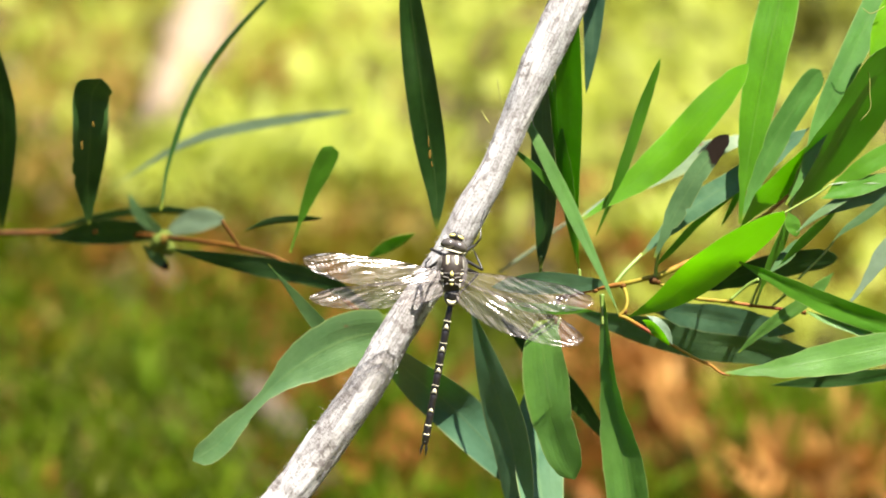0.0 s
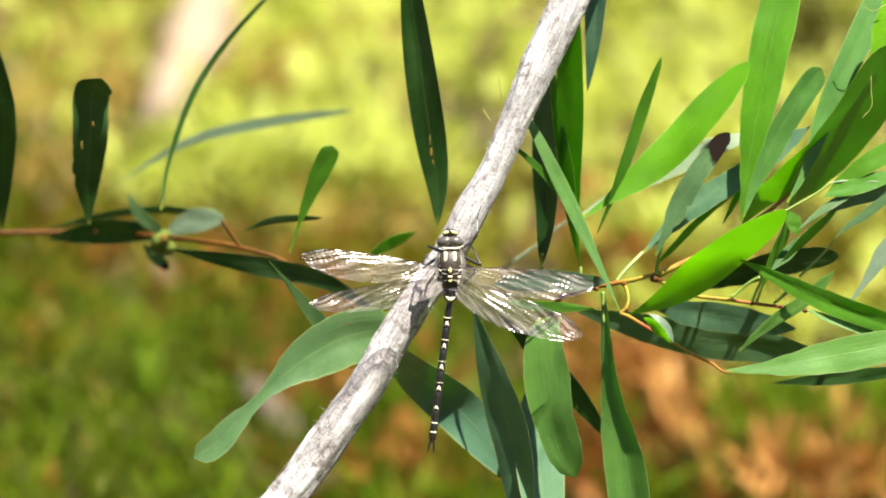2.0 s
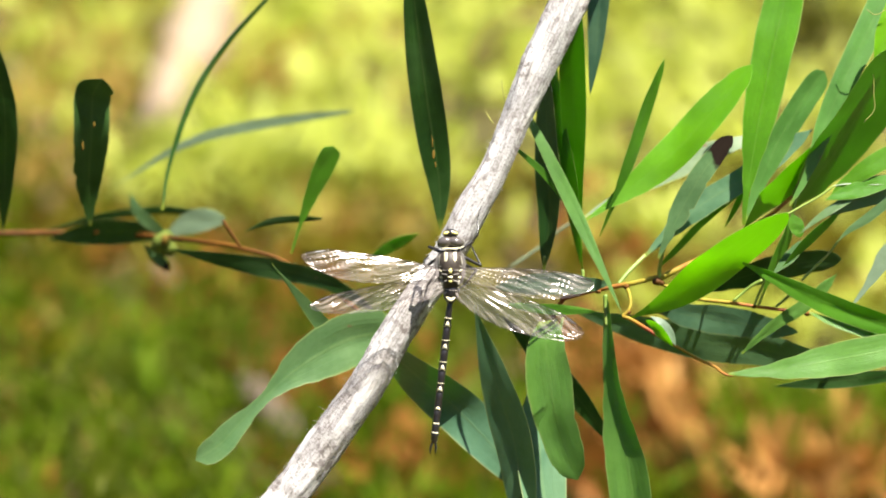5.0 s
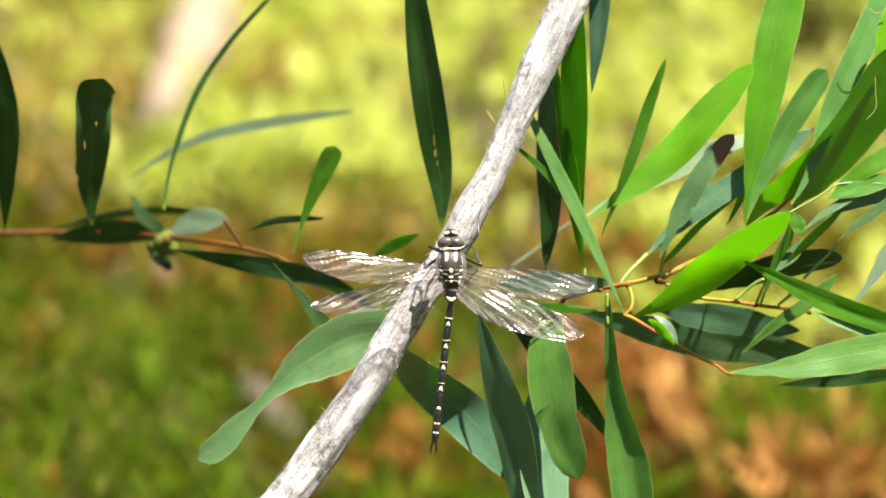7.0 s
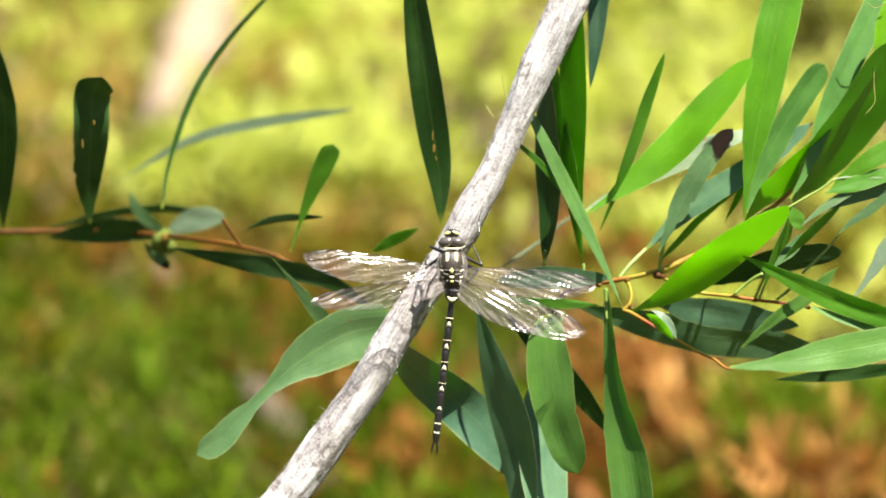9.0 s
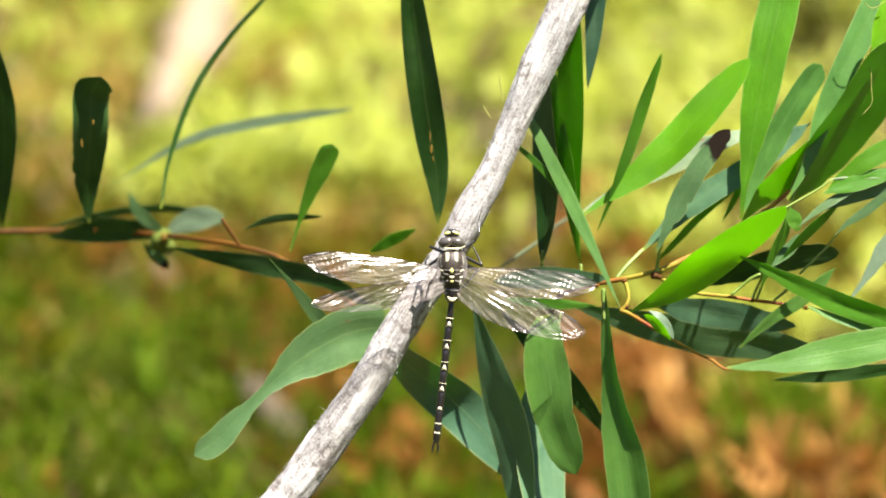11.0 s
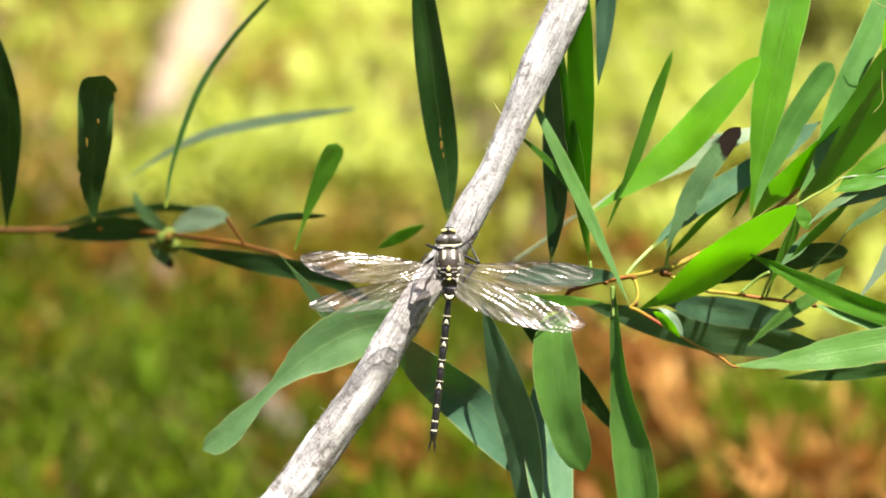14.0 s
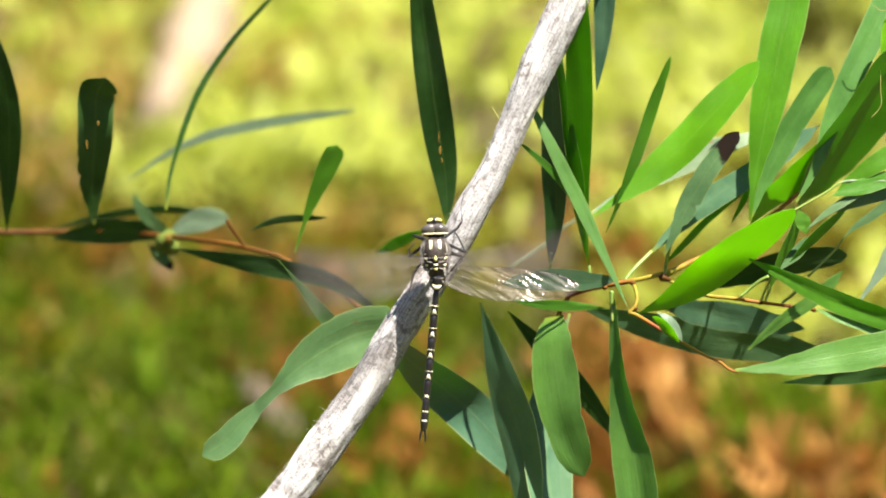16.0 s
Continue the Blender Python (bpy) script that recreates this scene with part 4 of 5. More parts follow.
    leaf(b, [(62.53, -21.59, -9), (64.79, -22.92, -7), (67.47, -25.65, -6), (70.74, -29.33, -8)], 2.9, -0.32, Y, 0.45, 0.8, 20, twist=20, label="small bright folded young leaf")
    leaf(b, [(63.91, -20.21, -9), (66.94, -21.91, -8), (69.70, -25.02, -8), (71.60, -29.16, -8)], 2.6, 0.75, LEAF_PALE, 0.5, 0.8, 20, twist=-20, label="pale underside of a folded young leaf")
    # hanging below the stem
    leaf(b, [(33.41, -21.98, -24.3), (32.56, -30.46, -20.5), (34.11, -45.07, -15.4), (37.92, -59.57, -11.2), (41.79, -70.28, -8.7)], 13.9, 0.24, LEAF_MID, 0.52, 0.5, 8, widths=(0.4, 0.66, 0.85, 0.93, 0.98, 1.0, 0.96, 0.93, 0.86, 0.84, 0.78, 0.62, 0.3), bites=0.22)
    leaf(b, [(10.17, -17.36, -22), (16.80, -40.06, -20), (22.92, -61.06, -20), (27.00, -91.01, -22)], 11.5, 0.03, LEAF_GLAUCOUS_SKY, 0.52, 0.52, 10)
    leaf(b, [(38.47, -21.20, -35.7), (32.01, -45.81, -29.5), (30.94, -66.62, -24.1), (35.10, -94.11, -18.3)], 15.3, 0.75, LEAF_GLAUCOUS_SKY, 0.6, 0.55, 8)
    leaf(b, [(18.82, -20.24, -33), (31.29, -33.24, -34), (41.96, -45.16, -34), (53.51, -60.27, -34)], 7.0, 0, LEAF_SHADED, 0.5, 0.6, 10)
    leaf(b, [(51.33, -13.89, -24.2), (52.50, -33.07, -20.2), (54.69, -52.08, -16.2), (57.99, -69.27, -13.4), (60.68, -93.19, -9.8)], 12.6, (-0.02, 0.24), LEAF_MID, 0.58, 0.56, 26, widths=(0.06, 0.18, 0.28, 0.36, 0.54, 0.8, 0.95, 1.0, 0.95, 0.6))
    leaf(b, [(-14.83, -25.06, -27.7), (-29.62, -28.3, -21.5), (-45.09, -37.2, -15.8), (-61.22, -52.58, -10.1), (-67.64, -59.53, -8.1), (-74.73, -64.22, -6.3)], 15.3, 0.46, LEAF_BLUE, 0.35, 0.6, 24, bites=0.2, widths=(0.7, 1.0, 1.12, 1.12, 1.05, 0.92, 0.72, 0.42, 0.22, 0.24, 0.4, 0.5, 0.5, 0.45), label="broad twisted pale green leaf with a narrow waist")
    leaf(b, [(-52.73, -4.39, -24), (-44.64, -13.88, -24), (-36.73, -23.55, -24), (-27.95, -32.34, -24), (-21.79, -38.49, -24)], 5.0, 0.12, LEAF_BLUE, 0.6, 0.6, 10)
    leaf(b, [(-28.14, -20.35, -30), (-10.28, -36.85, -31), (7.80, -52.86, -32), (32.14, -78.67, -33)], 15.0, (-0.5, 0.45), LEAF_GLAUCOUS_SKY, 0.55, 0.6, 8)
    for q, r in (((66.52, -9.75, -16), 1.3), ((67.74, -10.10, -16), 0.9), ((57.18, -11.33, -17), 0.9), ((57.55, -19.24, -12), 0.7), ((48.64, -12.77, -20), 0.8), ((96.70, -17.45, -18), 0.7), ((113.11, -19.55, -18), 0.8)):
        bm = bmesh.new()
        blob(bm, Vector(q) - ORIGIN[b.name], (r * 1.2, r, r), 10, 8, None, 0.3)
        part("node", bm, BARK, b, "knobbly reddish joint")
    # a dried tendril and a thread of silk on the chewed leaf
    stem(b, [(128.53, 56.23, 0), (130.57, 52.81, 0), (130.75, 47.17, 0), (130.92, 42.56, 0), (127.84, 38.80, 0)], (0.14, 0.12), "tendril", FIBRE_TAN, 6, 16, label="dry curled tendril")
    stem(b, [(128.52, 72.98, 0), (131.26, 71.27, 0), (135.19, 73.32, 0)], (0.14, 0.12), "tendril", FIBRE_TAN, 6, 12)
    # close behind the insect
    leaf(b, [(52.65, -10.29, -17), (44.63, -10.63, -17), (35.04, -10.29, -17), (26.33, -10.63, -17), (16.74, -11.51, -17)], 7.0, 0.2, LEAF_GLAUCOUS_SKY, 0.5, 0.6, 8, widths=(0.15, 0.6, 0.9, 1.0, 0.95, 0.7, 0.2))
    leaf(b, [(48.99, -19.07, -20), (37.75, -18.52, -19), (29.01, -18.00, -19), (20.62, -16.78, -19)], 3.3, 0.2, M, 0.5, 0.6, 8)
    leaf(b, [(-7.4, 5.4, -70), (-14.9, 2.0, -70), (-22.8, -2.4, -70)], 3.8, 0.02, M, 0.5, 0.6, 10)
    return b


def build_rear_branch():
    b = thing("leafy_branch", (-33.31, -5.25, -50), "wattle branch with a reddish stem and dark leaves, in shade", "branch", "leafy branches")
    stem(b, [(-16, -28, -45), (-25, -22, -74), (-36, -13, -78), (-47.5, -5.2, -78), (-66.0, 0.56, -78), (-83.9, 2.87, -98), (-108.5, 5.29, -124), (-133.0, 5.72, -128), (-154.5, 5.52, -128), (-190.04, 4.06, -110), (-286.61, -50.02, -110), (-398.61, -828.72, -260)],
         (0.5, 1.0, 1.7, 1.9, 2.0, 2.0, 2.2, 5), "stem", BARK, 10, 70, 0.2)
    stem(b, [(-71.12, 9.40, -66), (-69.83, 7.19, -66), (-65.73, 0.92, -68)], (0.6, 0.5), "twig", BARK)
    stem(b, [(-121.05, 9.59, -122), (-120.46, 7.63, -122), (-118.97, 5.67, -121)], (0.8, 0.9), "twig", BARK)
    M, Y = LEAF_MATURE, LEAF_YOUNG
    leaf(b, [(-144.31, 5.39, -74.5), (-141.99, 25.93, -64.4), (-140.63, 47.42, -53.4), (-143.72, 70.10, -41.5)], 8.0, 0, LEAF_SHADED, 0.5, 0.6, 10)
    leaf(b, [(-114.78, 7.95, -68.9), (-114.24, 22.15, -60.2), (-112.1, 38.21, -50.3), (-111.19, 48.83, -46), (-107.39, 54.06, -40)], 10.6, 0, LEAF_SHADED, 0.6, 0.42, 8, widths=(0.08, 0.3, 0.55, 0.75, 0.9, 0.97, 1.0, 1.02, 1.04, 1.0, 0.6), bites=0.3, label="blunt dark leaf with a small hole")
    leaf(b, [(-91.81, 12.82, -74), (-89.40, 28.06, -74), (-81.59, 50.37, -74), (-71.00, 67.10, -74), (-54.64, 85.31, -74)], 2.0, 0.3, LEAF_SHADED, 0.5, 0.4, 10, widths=(0.35, 0.6, 0.9, 1.0, 0.9, 0.75, 0.5))
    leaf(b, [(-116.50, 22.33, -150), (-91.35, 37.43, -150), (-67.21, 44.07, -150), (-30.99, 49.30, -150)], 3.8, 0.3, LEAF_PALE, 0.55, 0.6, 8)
    leaf(b, [(-140.49, 5.71, -128), (-118.85, 11.21, -128), (-97.20, 13.77, -128), (-74.57, 11.41, -128)], 2.9, 0.05, LEAF_SHADED, 0.5, 0.6, 10)
    leaf(b, [(-136.69, 3.33, -122), (-118.00, 5.86, -121), (-106.17, 6.25, -120), (-93.48, 4.88, -120)], 8.7, 0, LEAF_SHADED, 0.5, 0.6, 10)
    leaf(b, [(-97.18, 2.53, -118), (-89.29, 7.97, -117), (-81.43, 10.30, -116), (-74.24, 10.30, -116)], 8.3, 0.3, LEAF_PALE, 0.6, 0.6, 10)
    leaf(b, [(-107.28, 19.63, -116), (-103.78, 12.24, -116), (-94.25, 4.09, -118)], 4.4, 0.14, LEAF_BLUE, 0.5, 0.6, 10)
    leaf(b, [(-48.26, -1.27, -52), (-44.27, 11.07, -52), (-39.50, 22.83, -51), (-34.75, 33.12, -50)], 6.0, 0.03, M, 0.66, 0.42, 10, widths=(0.1, 0.12, 0.16, 0.42, 0.62, 0.8, 0.97, 1.0, 0.9))
    leaf(b, [(-89.66, 0.19, -71), (-67.51, -4.27, -72), (-52.67, -6.86, -72), (-36.91, -10.94, -72), (-22, -20, -70)], 6.6, 0.02, LEAF_SHADED, 0.5, 0.6, 8)
    leaf(b, [(-63.74, 5.66, -58), (-53.69, 9.31, -58), (-38.17, 10.04, -58)], 2.4, 0.02, LEAF_SHADED, 0.5, 0.6, 8)
    leaf(b, [(-102.83, 1.75, -118), (-99.71, -1.36, -118), (-96.60, -4.09, -118), (-93.87, -7.21, -118)], 4.3, 0, LEAF_DYING, 0.55, 0.5, 20, twist=40, label="shrivelled brown leaf")
    bm = bmesh.new()
    org = ORIGIN[b.name]
    for q, r in (((-95.61, 2.52, -112), 3.6), ((-97.26, 0.97, -113), 3.0), ((-93.77, 0.19, -113), 3.2), ((-94.54, 4.46, -113), 2.6)):
        blob(bm, Vector(q) - org, (r, r * 0.85, r * 0.8), 10, 8, None, 0.3)
    bud = part("bud", bm, BUD, b, "knobbly yellow-green bud")
    bm = bmesh.new()
    blob(bm, Vector((-94.44, 3.28, -108)) - org, (1.4, 1.8, 1.0), 10, 8, None, 0.3)
    part("bud_tip", bm, SCAR, bud, "small orange bud tip")
    bm = bmesh.new()
    for q, size in (((-109.03, 39.24, -33), (0.35, 1.0, 0.1)), ((-113.22, 32.68, -38), (0.3, 1.6, 0.1))):
        blob(bm, Vector(q) - org, size, 10, 6, None, 0.25)
    part("scar", bm, SCAR, b, "pale chewed spot")
    return b


FRONT, REAR = build_front_branch(), build_rear_branch()


# ---- the dragonfly ----
def ring_body(stations, sides=16):
    """A closed body along -y: stations of (y, half width, half depth, z), mm."""
    verts, faces = [], []
    for y, hw, hd, z in stations:
        for s in range(sides):
            a = 2 * math.pi * s / sides
            verts.append((hw * math.cos(a) * MM, y * MM, (z + hd * math.sin(a)) * MM))
    for i in range(len(stations) - 1):
        for s in range(sides):
            a, b = i * sides + s, i * sides + (s + 1) % sides
            faces.append((a, a + sides, b + sides, b))
    faces += [tuple(range(sides)), tuple((len(stations) - 1) * sides + s for s in range(sides))[::-1]]
    return verts, faces


def patch(on, outline, lift, hw, hd, z, name, material, label=""):
    """A pale mark: a small domed plate that hugs the upper side of an oval body."""
    pts = [Vector((x, y, 0)) for x, y in outline]
    c = sum(pts, Vector()) / len(pts)
    verts, faces = [], []
    for scale, up in ((1.0, 0.0), (0.85, lift), (0.0, lift * 1.2)):
        for p in pts if scale else [c]:
            q = c + (p - c) * scale
            f = min(abs(q.x) / hw, 0.97)
            verts.append((q.x * MM, q.y * MM, (z + hd * math.sqrt(1 - f * f) + up - 0.04) * MM))
    n = len(pts)
    for i in range(n):
        j = (i + 1) % n
        faces += [(i, j, n + j, n + i), (n + i, n + j, 2 * n)]
    return part(name, mesh_of(name, verts, faces), material, on, label)


def wing_shape(side, length, chord, peak, base):
    """Half-chords of a wing: leading and trailing edge at a share t of the span."""
    def edges(t):
        lead = 0.10 * chord * math.sin(math.pi * min(1, t * 1.05)) + 0.02 * chord - 0.14 * chord * max(0.0, t - 0.8) / 0.2
        grow = base + (1 - base) * math.sin(math.pi * 0.5 * min(1, t / peak)) ** 0.9
        tail = -0.94 * chord * (grow if t < peak else 1 - 0.42 * ((t - peak) / (1 - peak)) ** 1.8)
        end = math.sqrt(max(0.0, 1 - max(0.0, (t - 0.85) / 0.15) ** 2.4))
        mid = lead * 0.62 + tail * 0.38
        return mid + (lead - mid) * end, mid + (tail - mid) * end
    def pleat(t, v):
        seed = side * 3.0 + peak * 9
        warp = noise.noise(Vector((t * 3, v * 2, seed)))
        root, hind = min(1.0, max(0.0, (t - 0.06) / 0.25)), min(1.0, max(0.0, (v - 0.1) / 0.3))
        fold = 0.095 * math.sin(6.283 * (4.4 * v - 7.5 * t + 1.5 * warp + 0.5 * noise.noise(Vector((t * 8, v * 3, seed + 5))))) * (0.6 + 0.4 * hind)
        some = max(0.12, 0.55 + 1.7 * noise.noise(Vector((t * 5.5, v * 2.2, seed + 2))))
        dash = 0.02 * math.sin(6.283 * (26 * t + 2.5 * v + 0.9 * warp)) * hind
        ridge = 0.05 * math.sin(6.283 * 8.5 * v) * max(0.0, 1 - v / 0.3) * root
        bow = 0.42 * noise.noise(Vector((t * 3.6, v * 1.4, seed + 8))) * root
        return (fold + dash) * some * root + ridge + bow - 0.7 * t * t
    return edges, pleat


def build_wing(fly, side, length, chord, peak, base, name):
    """One clear wing, its base at the origin, its span along side * x, its leading edge up y."""
    edges, pleat = wing_shape(side, length, chord, peak, base)
    nu, nv = 170, 30
    def place(t, v):
        a, b = edges(t)
        return Vector((side * t * length, a + (b - a) * v, pleat(t, v) * min(1, t * 6 + 0.15)))
    verts, uvs, faces = [], [], []
    for i in range(nu + 1):
        for j in range(nv + 1):
            verts.append(place(i / nu, j / nv) * MM)
            uvs.append((j / nv, i / nu))
    for i in range(nu):
        for j in range(nv):
            a = i * (nv + 1) + j
            q = (a, a + 1, a + nv + 2, a + nv + 1)
            faces.append(q if side < 0 else q[::-1])
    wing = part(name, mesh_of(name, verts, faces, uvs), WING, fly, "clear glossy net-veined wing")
    wing.visible_shadow = True
    # the net of veins: long ones, then cross veins between neighbours
    vv, vf = [], []
    def vein(pts, r):
        o, n = len(vv), len(pts)
        for k, p in enumerate(pts):
            for dx, dz in ((0, 1), (0.87, -0.5), (-0.87, -0.5)):
                vv.append((p + Vector((0, dx * r, dz * r))) * MM)
        for k in range(n - 1):
            for s in range(3):
                a, b = o + k * 3 + s, o + k * 3 + (s + 1) % 3
                vf.append((a, b, b + 3, a + 3))
    longs = [0.0, 0.06, 0.12, 0.2, 0.29, 0.38, 0.47, 0.57, 0.67, 0.78, 0.89, 1.0]
    for k, v in enumerate(longs):
        bow = 0.05 if 2 < k < 11 else 0.0
        vein([place(i / 40, min(1, v + bow * math.sin(3 * i / 40))) for i in range(1, 40)], 0.11 if k == 0 else 0.07 if k < 3 else 0.03)
    rng = random.Random(int(length * 10) + side)
    for k in range(11):
        step = 30 if k < 2 else 46
        for i in range(2, step):
            t = (i + rng.uniform(-0.3, 0.3)) / step
            a, b = longs[k], longs[k + 1]
            p, q = place(t, a), place(min(t + 0.01, 1), b)
            d = Vector((0.02, 0, 0))
            o = len(vv)
            vv.extend([(p - d) * MM, (p + d) * MM, (q + d) * MM, (q - d) * MM, ((p + q) / 2 + Vector((0, 0, 0.08))) * MM])
            vf.extend([(o, o + 1, o + 4), (o + 1, o + 2, o + 4), (o + 2, o + 3, o + 4), (o + 3, o, o + 4)])
    part("vein_net", mesh_of("vein_net", vv, vf, smooth=False), VEIN, wing, "fine dark wing veins")
    sv = [place(t, v) + Vector((0, 0, dz)) for dz in (0.1, -0.06) for t, v in ((0.84, 0.0), (0.915, 0.01), (0.915, 0.085), (0.84, 0.075))]
    part("wing_spot", mesh_of("wing_spot", [p * MM for p in sv], [(0, 1, 2, 3), (7, 6, 5, 4), (0, 4, 5, 1), (1, 5, 6, 2), (2, 6, 7, 3), (3, 7, 4, 0)], smooth=False), VEIN, wing)
    return wing


def build_leg(fly, points, name="leg"):
    """A spiny black leg in three stretches: thigh, shin, foot."""
    verts, faces = [], []
    for k, (a, b) in enumerate(zip(points, points[1:])):
        r0, r1 = ((0.55, 0.42), (0.36, 0.26), (0.22, 0.12), (0.14, 0.1))[k]
        v, f, _ = tube([a, Vector(a).lerp(Vector(b), 0.5), b], (r0, (r0 + r1) * 0.5, r1), 8, 8, 0.08, k)
        o = len(verts)
        verts += v
        faces += [tuple(o + i for i in g) for g in f]
        for s in range(5 if k else 3):
            c = Vector(a).lerp(Vector(b), (s + 1) / 6)
            e = c + Vector((0.5 * (-1) ** s, -0.35, 0.3)) * 0.9
            o = len(verts)
            verts += [(c + Vector((0.06, 0, 0))) * MM, (c - Vector((0.06, 0, 0))) * MM, (c + Vector((0, 0.06, 0.05))) * MM, e * MM]
            faces += [(o, o + 1, o + 3), (o + 1, o + 2, o + 3), (o + 2, o, o + 3)]
    return part(name, mesh_of(name, verts, faces), SHELL, fly)


FLY_AT = (2.37, -6.59, 9)


def build_dragonfly():
    fly = thing("dragonfly", FLY_AT, "black dragonfly with cream spots and clear wings clinging to a stick", "dragonfly")
    # thorax
    v, f = ring_body([(6.4, 1.0, 1.0, -0.4), (6.1, 2.4, 2.0, -0.4), (5.2, 3.4, 3.0, -0.3), (3.6, 3.95, 3.6, 0), (1.6, 3.9, 3.9, 0), (-0.5, 3.6, 3.7, 0.1), (-2.6, 3.2, 3.2, 0), (-4.2, 2.6, 2.5, -0.2), (-5.2, 2.2, 2.0, -0.3), (-5.6, 1.0, 1.0, -0.3)], 24)
    thorax = part("thorax", mesh_of("thorax", v, f), THORAX, fly, "brown hairy thorax")
    for s in (-1, 1):
        patch(thorax, [(s * 0.8, 5.6), (s * 1.8, 5.7), (s * 1.9, 3.2), (s * 2.05, 0.9), (s * 1.15, 0.7), (s * 0.85, 3.2)], 0.14, 3.9, 3.55, 0, "stripe", CREAM, "cream shoulder stripe")
        patch(thorax, [(s * 2.95, 5.0), (s * 3.4, 4.3), (s * 3.72, 2.6), (s * 3.6, 1.2), (s * 3.3, 2.2), (s * 3.15, 4.0)], 0.12, 3.95, 3.6, 0, "stripe", PALE_HAIR, "pale grey side stripe")
        patch(thorax, [(s * 0.35, -0.2), (s * 0.8, 0.6), (s * 1.5, 0.2), (s * 0.7, -0.6)], 0.2, 3.8, 3.8, 0, "stripe", SHELL)
        patch(thorax, [(s * 2.4, -2.5), (s * 3.0, -2.3), (s * 2.7, -4.0), (s * 2.2, -4.2)], 0.14, 3.2, 3.1, 0, "stripe", PALE_HAIR)
        patch(thorax, [(s * 2.5, 0.1), (s * 3.4, 0.7), (s * 3.6, 0.2), (s * 2.7, -0.3)], 0.12, 3.9, 3.7, 0, "stripe", CREAM)
        patch(thorax, [(s * 1.0, 0.3), (s * 2.3, 0.5), (s * 2.4, 0.2), (s * 1.1, 0.0)], 0.12, 3.8, 3.8, 0, "stripe", HAIR)
        patch(thorax, [(s * 0.9, -0.9), (s * 2.6, -0.6), (s * 2.7, -0.95), (s * 1.0, -1.3)], 0.12, 3.7, 3.7, 0, "stripe", HAIR)
        patch(thorax, [(s * 2.3, -1.6), (s * 3.3, -1.5), (s * 3.1, -2.2), (s * 2.4, -2.2)], 0.12, 3.5, 3.4, 0, "stripe", CREAM)
        patch(thorax, [(s * 0.9, -2.5), (s * 2.3, -3.0), (s * 2.2, -3.5), (s * 0.9, -3.0)], 0.12, 3.2, 3.1, 0, "stripe", HAIR)
        patch(thorax, [(s * 2.85, 1.7), (s * 3.55, 1.5), (s * 3.55, 1.0), (s * 2.75, 1.2)], 0.12, 3.9, 3.8, 0, "stripe", HAIR)
    patch(thorax, [(-0.55, 0.2), (0.0, 1.1), (0.55, 0.2), (0.4, -0.7), (-0.4, -0.7)], 0.3, 3.8, 3.8, 0, "spot", YELLOW)
    patch(thorax, [(-0.75, -1.5), (0.75, -1.5), (0.6, -2.1), (-0.6, -2.1)], 0.3, 3.5, 3.5, 0, "spot", CREAM)
    patch(thorax, [(-0.6, -2.7), (0.6, -2.7), (0.45, -3.4), (-0.45, -3.4)], 0.3, 3.2, 3.1, 0, "spot", YELLOW)
    # short hair round the thorax
    rng = random.Random(8)
    hv, hf = [], []
    for _ in range(3200):
        y, a = rng.uniform(-3.5, 6.2), rng.choice((rng.uniform(-0.5, 0.4), rng.uniform(2.75, 3.6)))
        hw = 3.9 - 0.09 * (y - 2) ** 2 * (1 if y > 2 else 0.35)
        c = Vector((hw * math.cos(a), y, 3.6 * math.sin(a) * hw / 3.9))
        o = (Vector((math.cos(a), 0.25 * rng.uniform(-1, 1), math.sin(a))).normalized()) * rng.uniform(0.5, 1.15)
        n = len(hv)
        hv += [(c + Vector((0, 0.035, 0))) * MM, (c - Vector((0, 0.035, 0))) * MM, (c + o) * MM]
        hf.append((n, n + 1, n + 2))
    tagged(part("hair", mesh_of("hair", hv, hf, smooth=False), HAIR, thorax, "short grey hair"), kind="stuff")
    # head, turning on the neck
    head = part("head", ring_head(), SHELL, fly, "large-eyed head", at=Matrix.Translation((0, 7.0 * MM, 0)))
    for s in (-1, 1):
        bm = bmesh.new()
        blob(bm, (s * 1.5, 1.65, 0.5), (2.6, 1.75, 2.2), 24, 16, Matrix.Rotation(radians(s * -12), 4, "Z"))
        part("eye", bm, EYE_SKIN, head, "glossy grey-brown compound eye")
        bm = bmesh.new()
        blob(bm, (s * 1.3, 4.35, 1.5), (1.0, 0.5, 0.5), 14, 10, Matrix.Rotation(radians(s * -16), 4, "Z"))
        part("face_mark", bm, YELLOW, head)
    v, f, _ = tube([(-3.9, 0.35, 0.7), (-2.0, -0.25, 1.9), (0, -0.3, 2.2), (2.0, -0.25, 1.9), (3.9, 0.35, 0.7)], (0.16, 0.24, 0.24, 0.24, 0.16), 8, 18)
    part("eye_rim", mesh_of("eye_rim", v, f), CREAM, head, "cream rim behind the eyes")
    # abdomen, hinged at the waist
    ab = part("abdomen", mesh_of("abdomen", *ring_body([(4.6, 1.6, 1.5, 0), (3.6, 2.3, 2.1, 0), (2.0, 2.45, 2.3, 0), (0.4, 2.0, 1.9, 0), (-0.5, 1.2, 1.2, 0), (-1.1, 0.8, 0.8, 0)])), SHELL, fly, "slender black abdomen with cream spots", at=Matrix.Translation((0, -8.6 * MM, -0.5 * MM)))
    patch(ab, [(-1.5, 1.0), (1.5, 1.0), (1.1, 0.2), (0.6, -0.4), (-0.6, -0.4), (-1.1, 0.2)], 0.2, 2.2, 2.05, 0, "spot", CREAM)
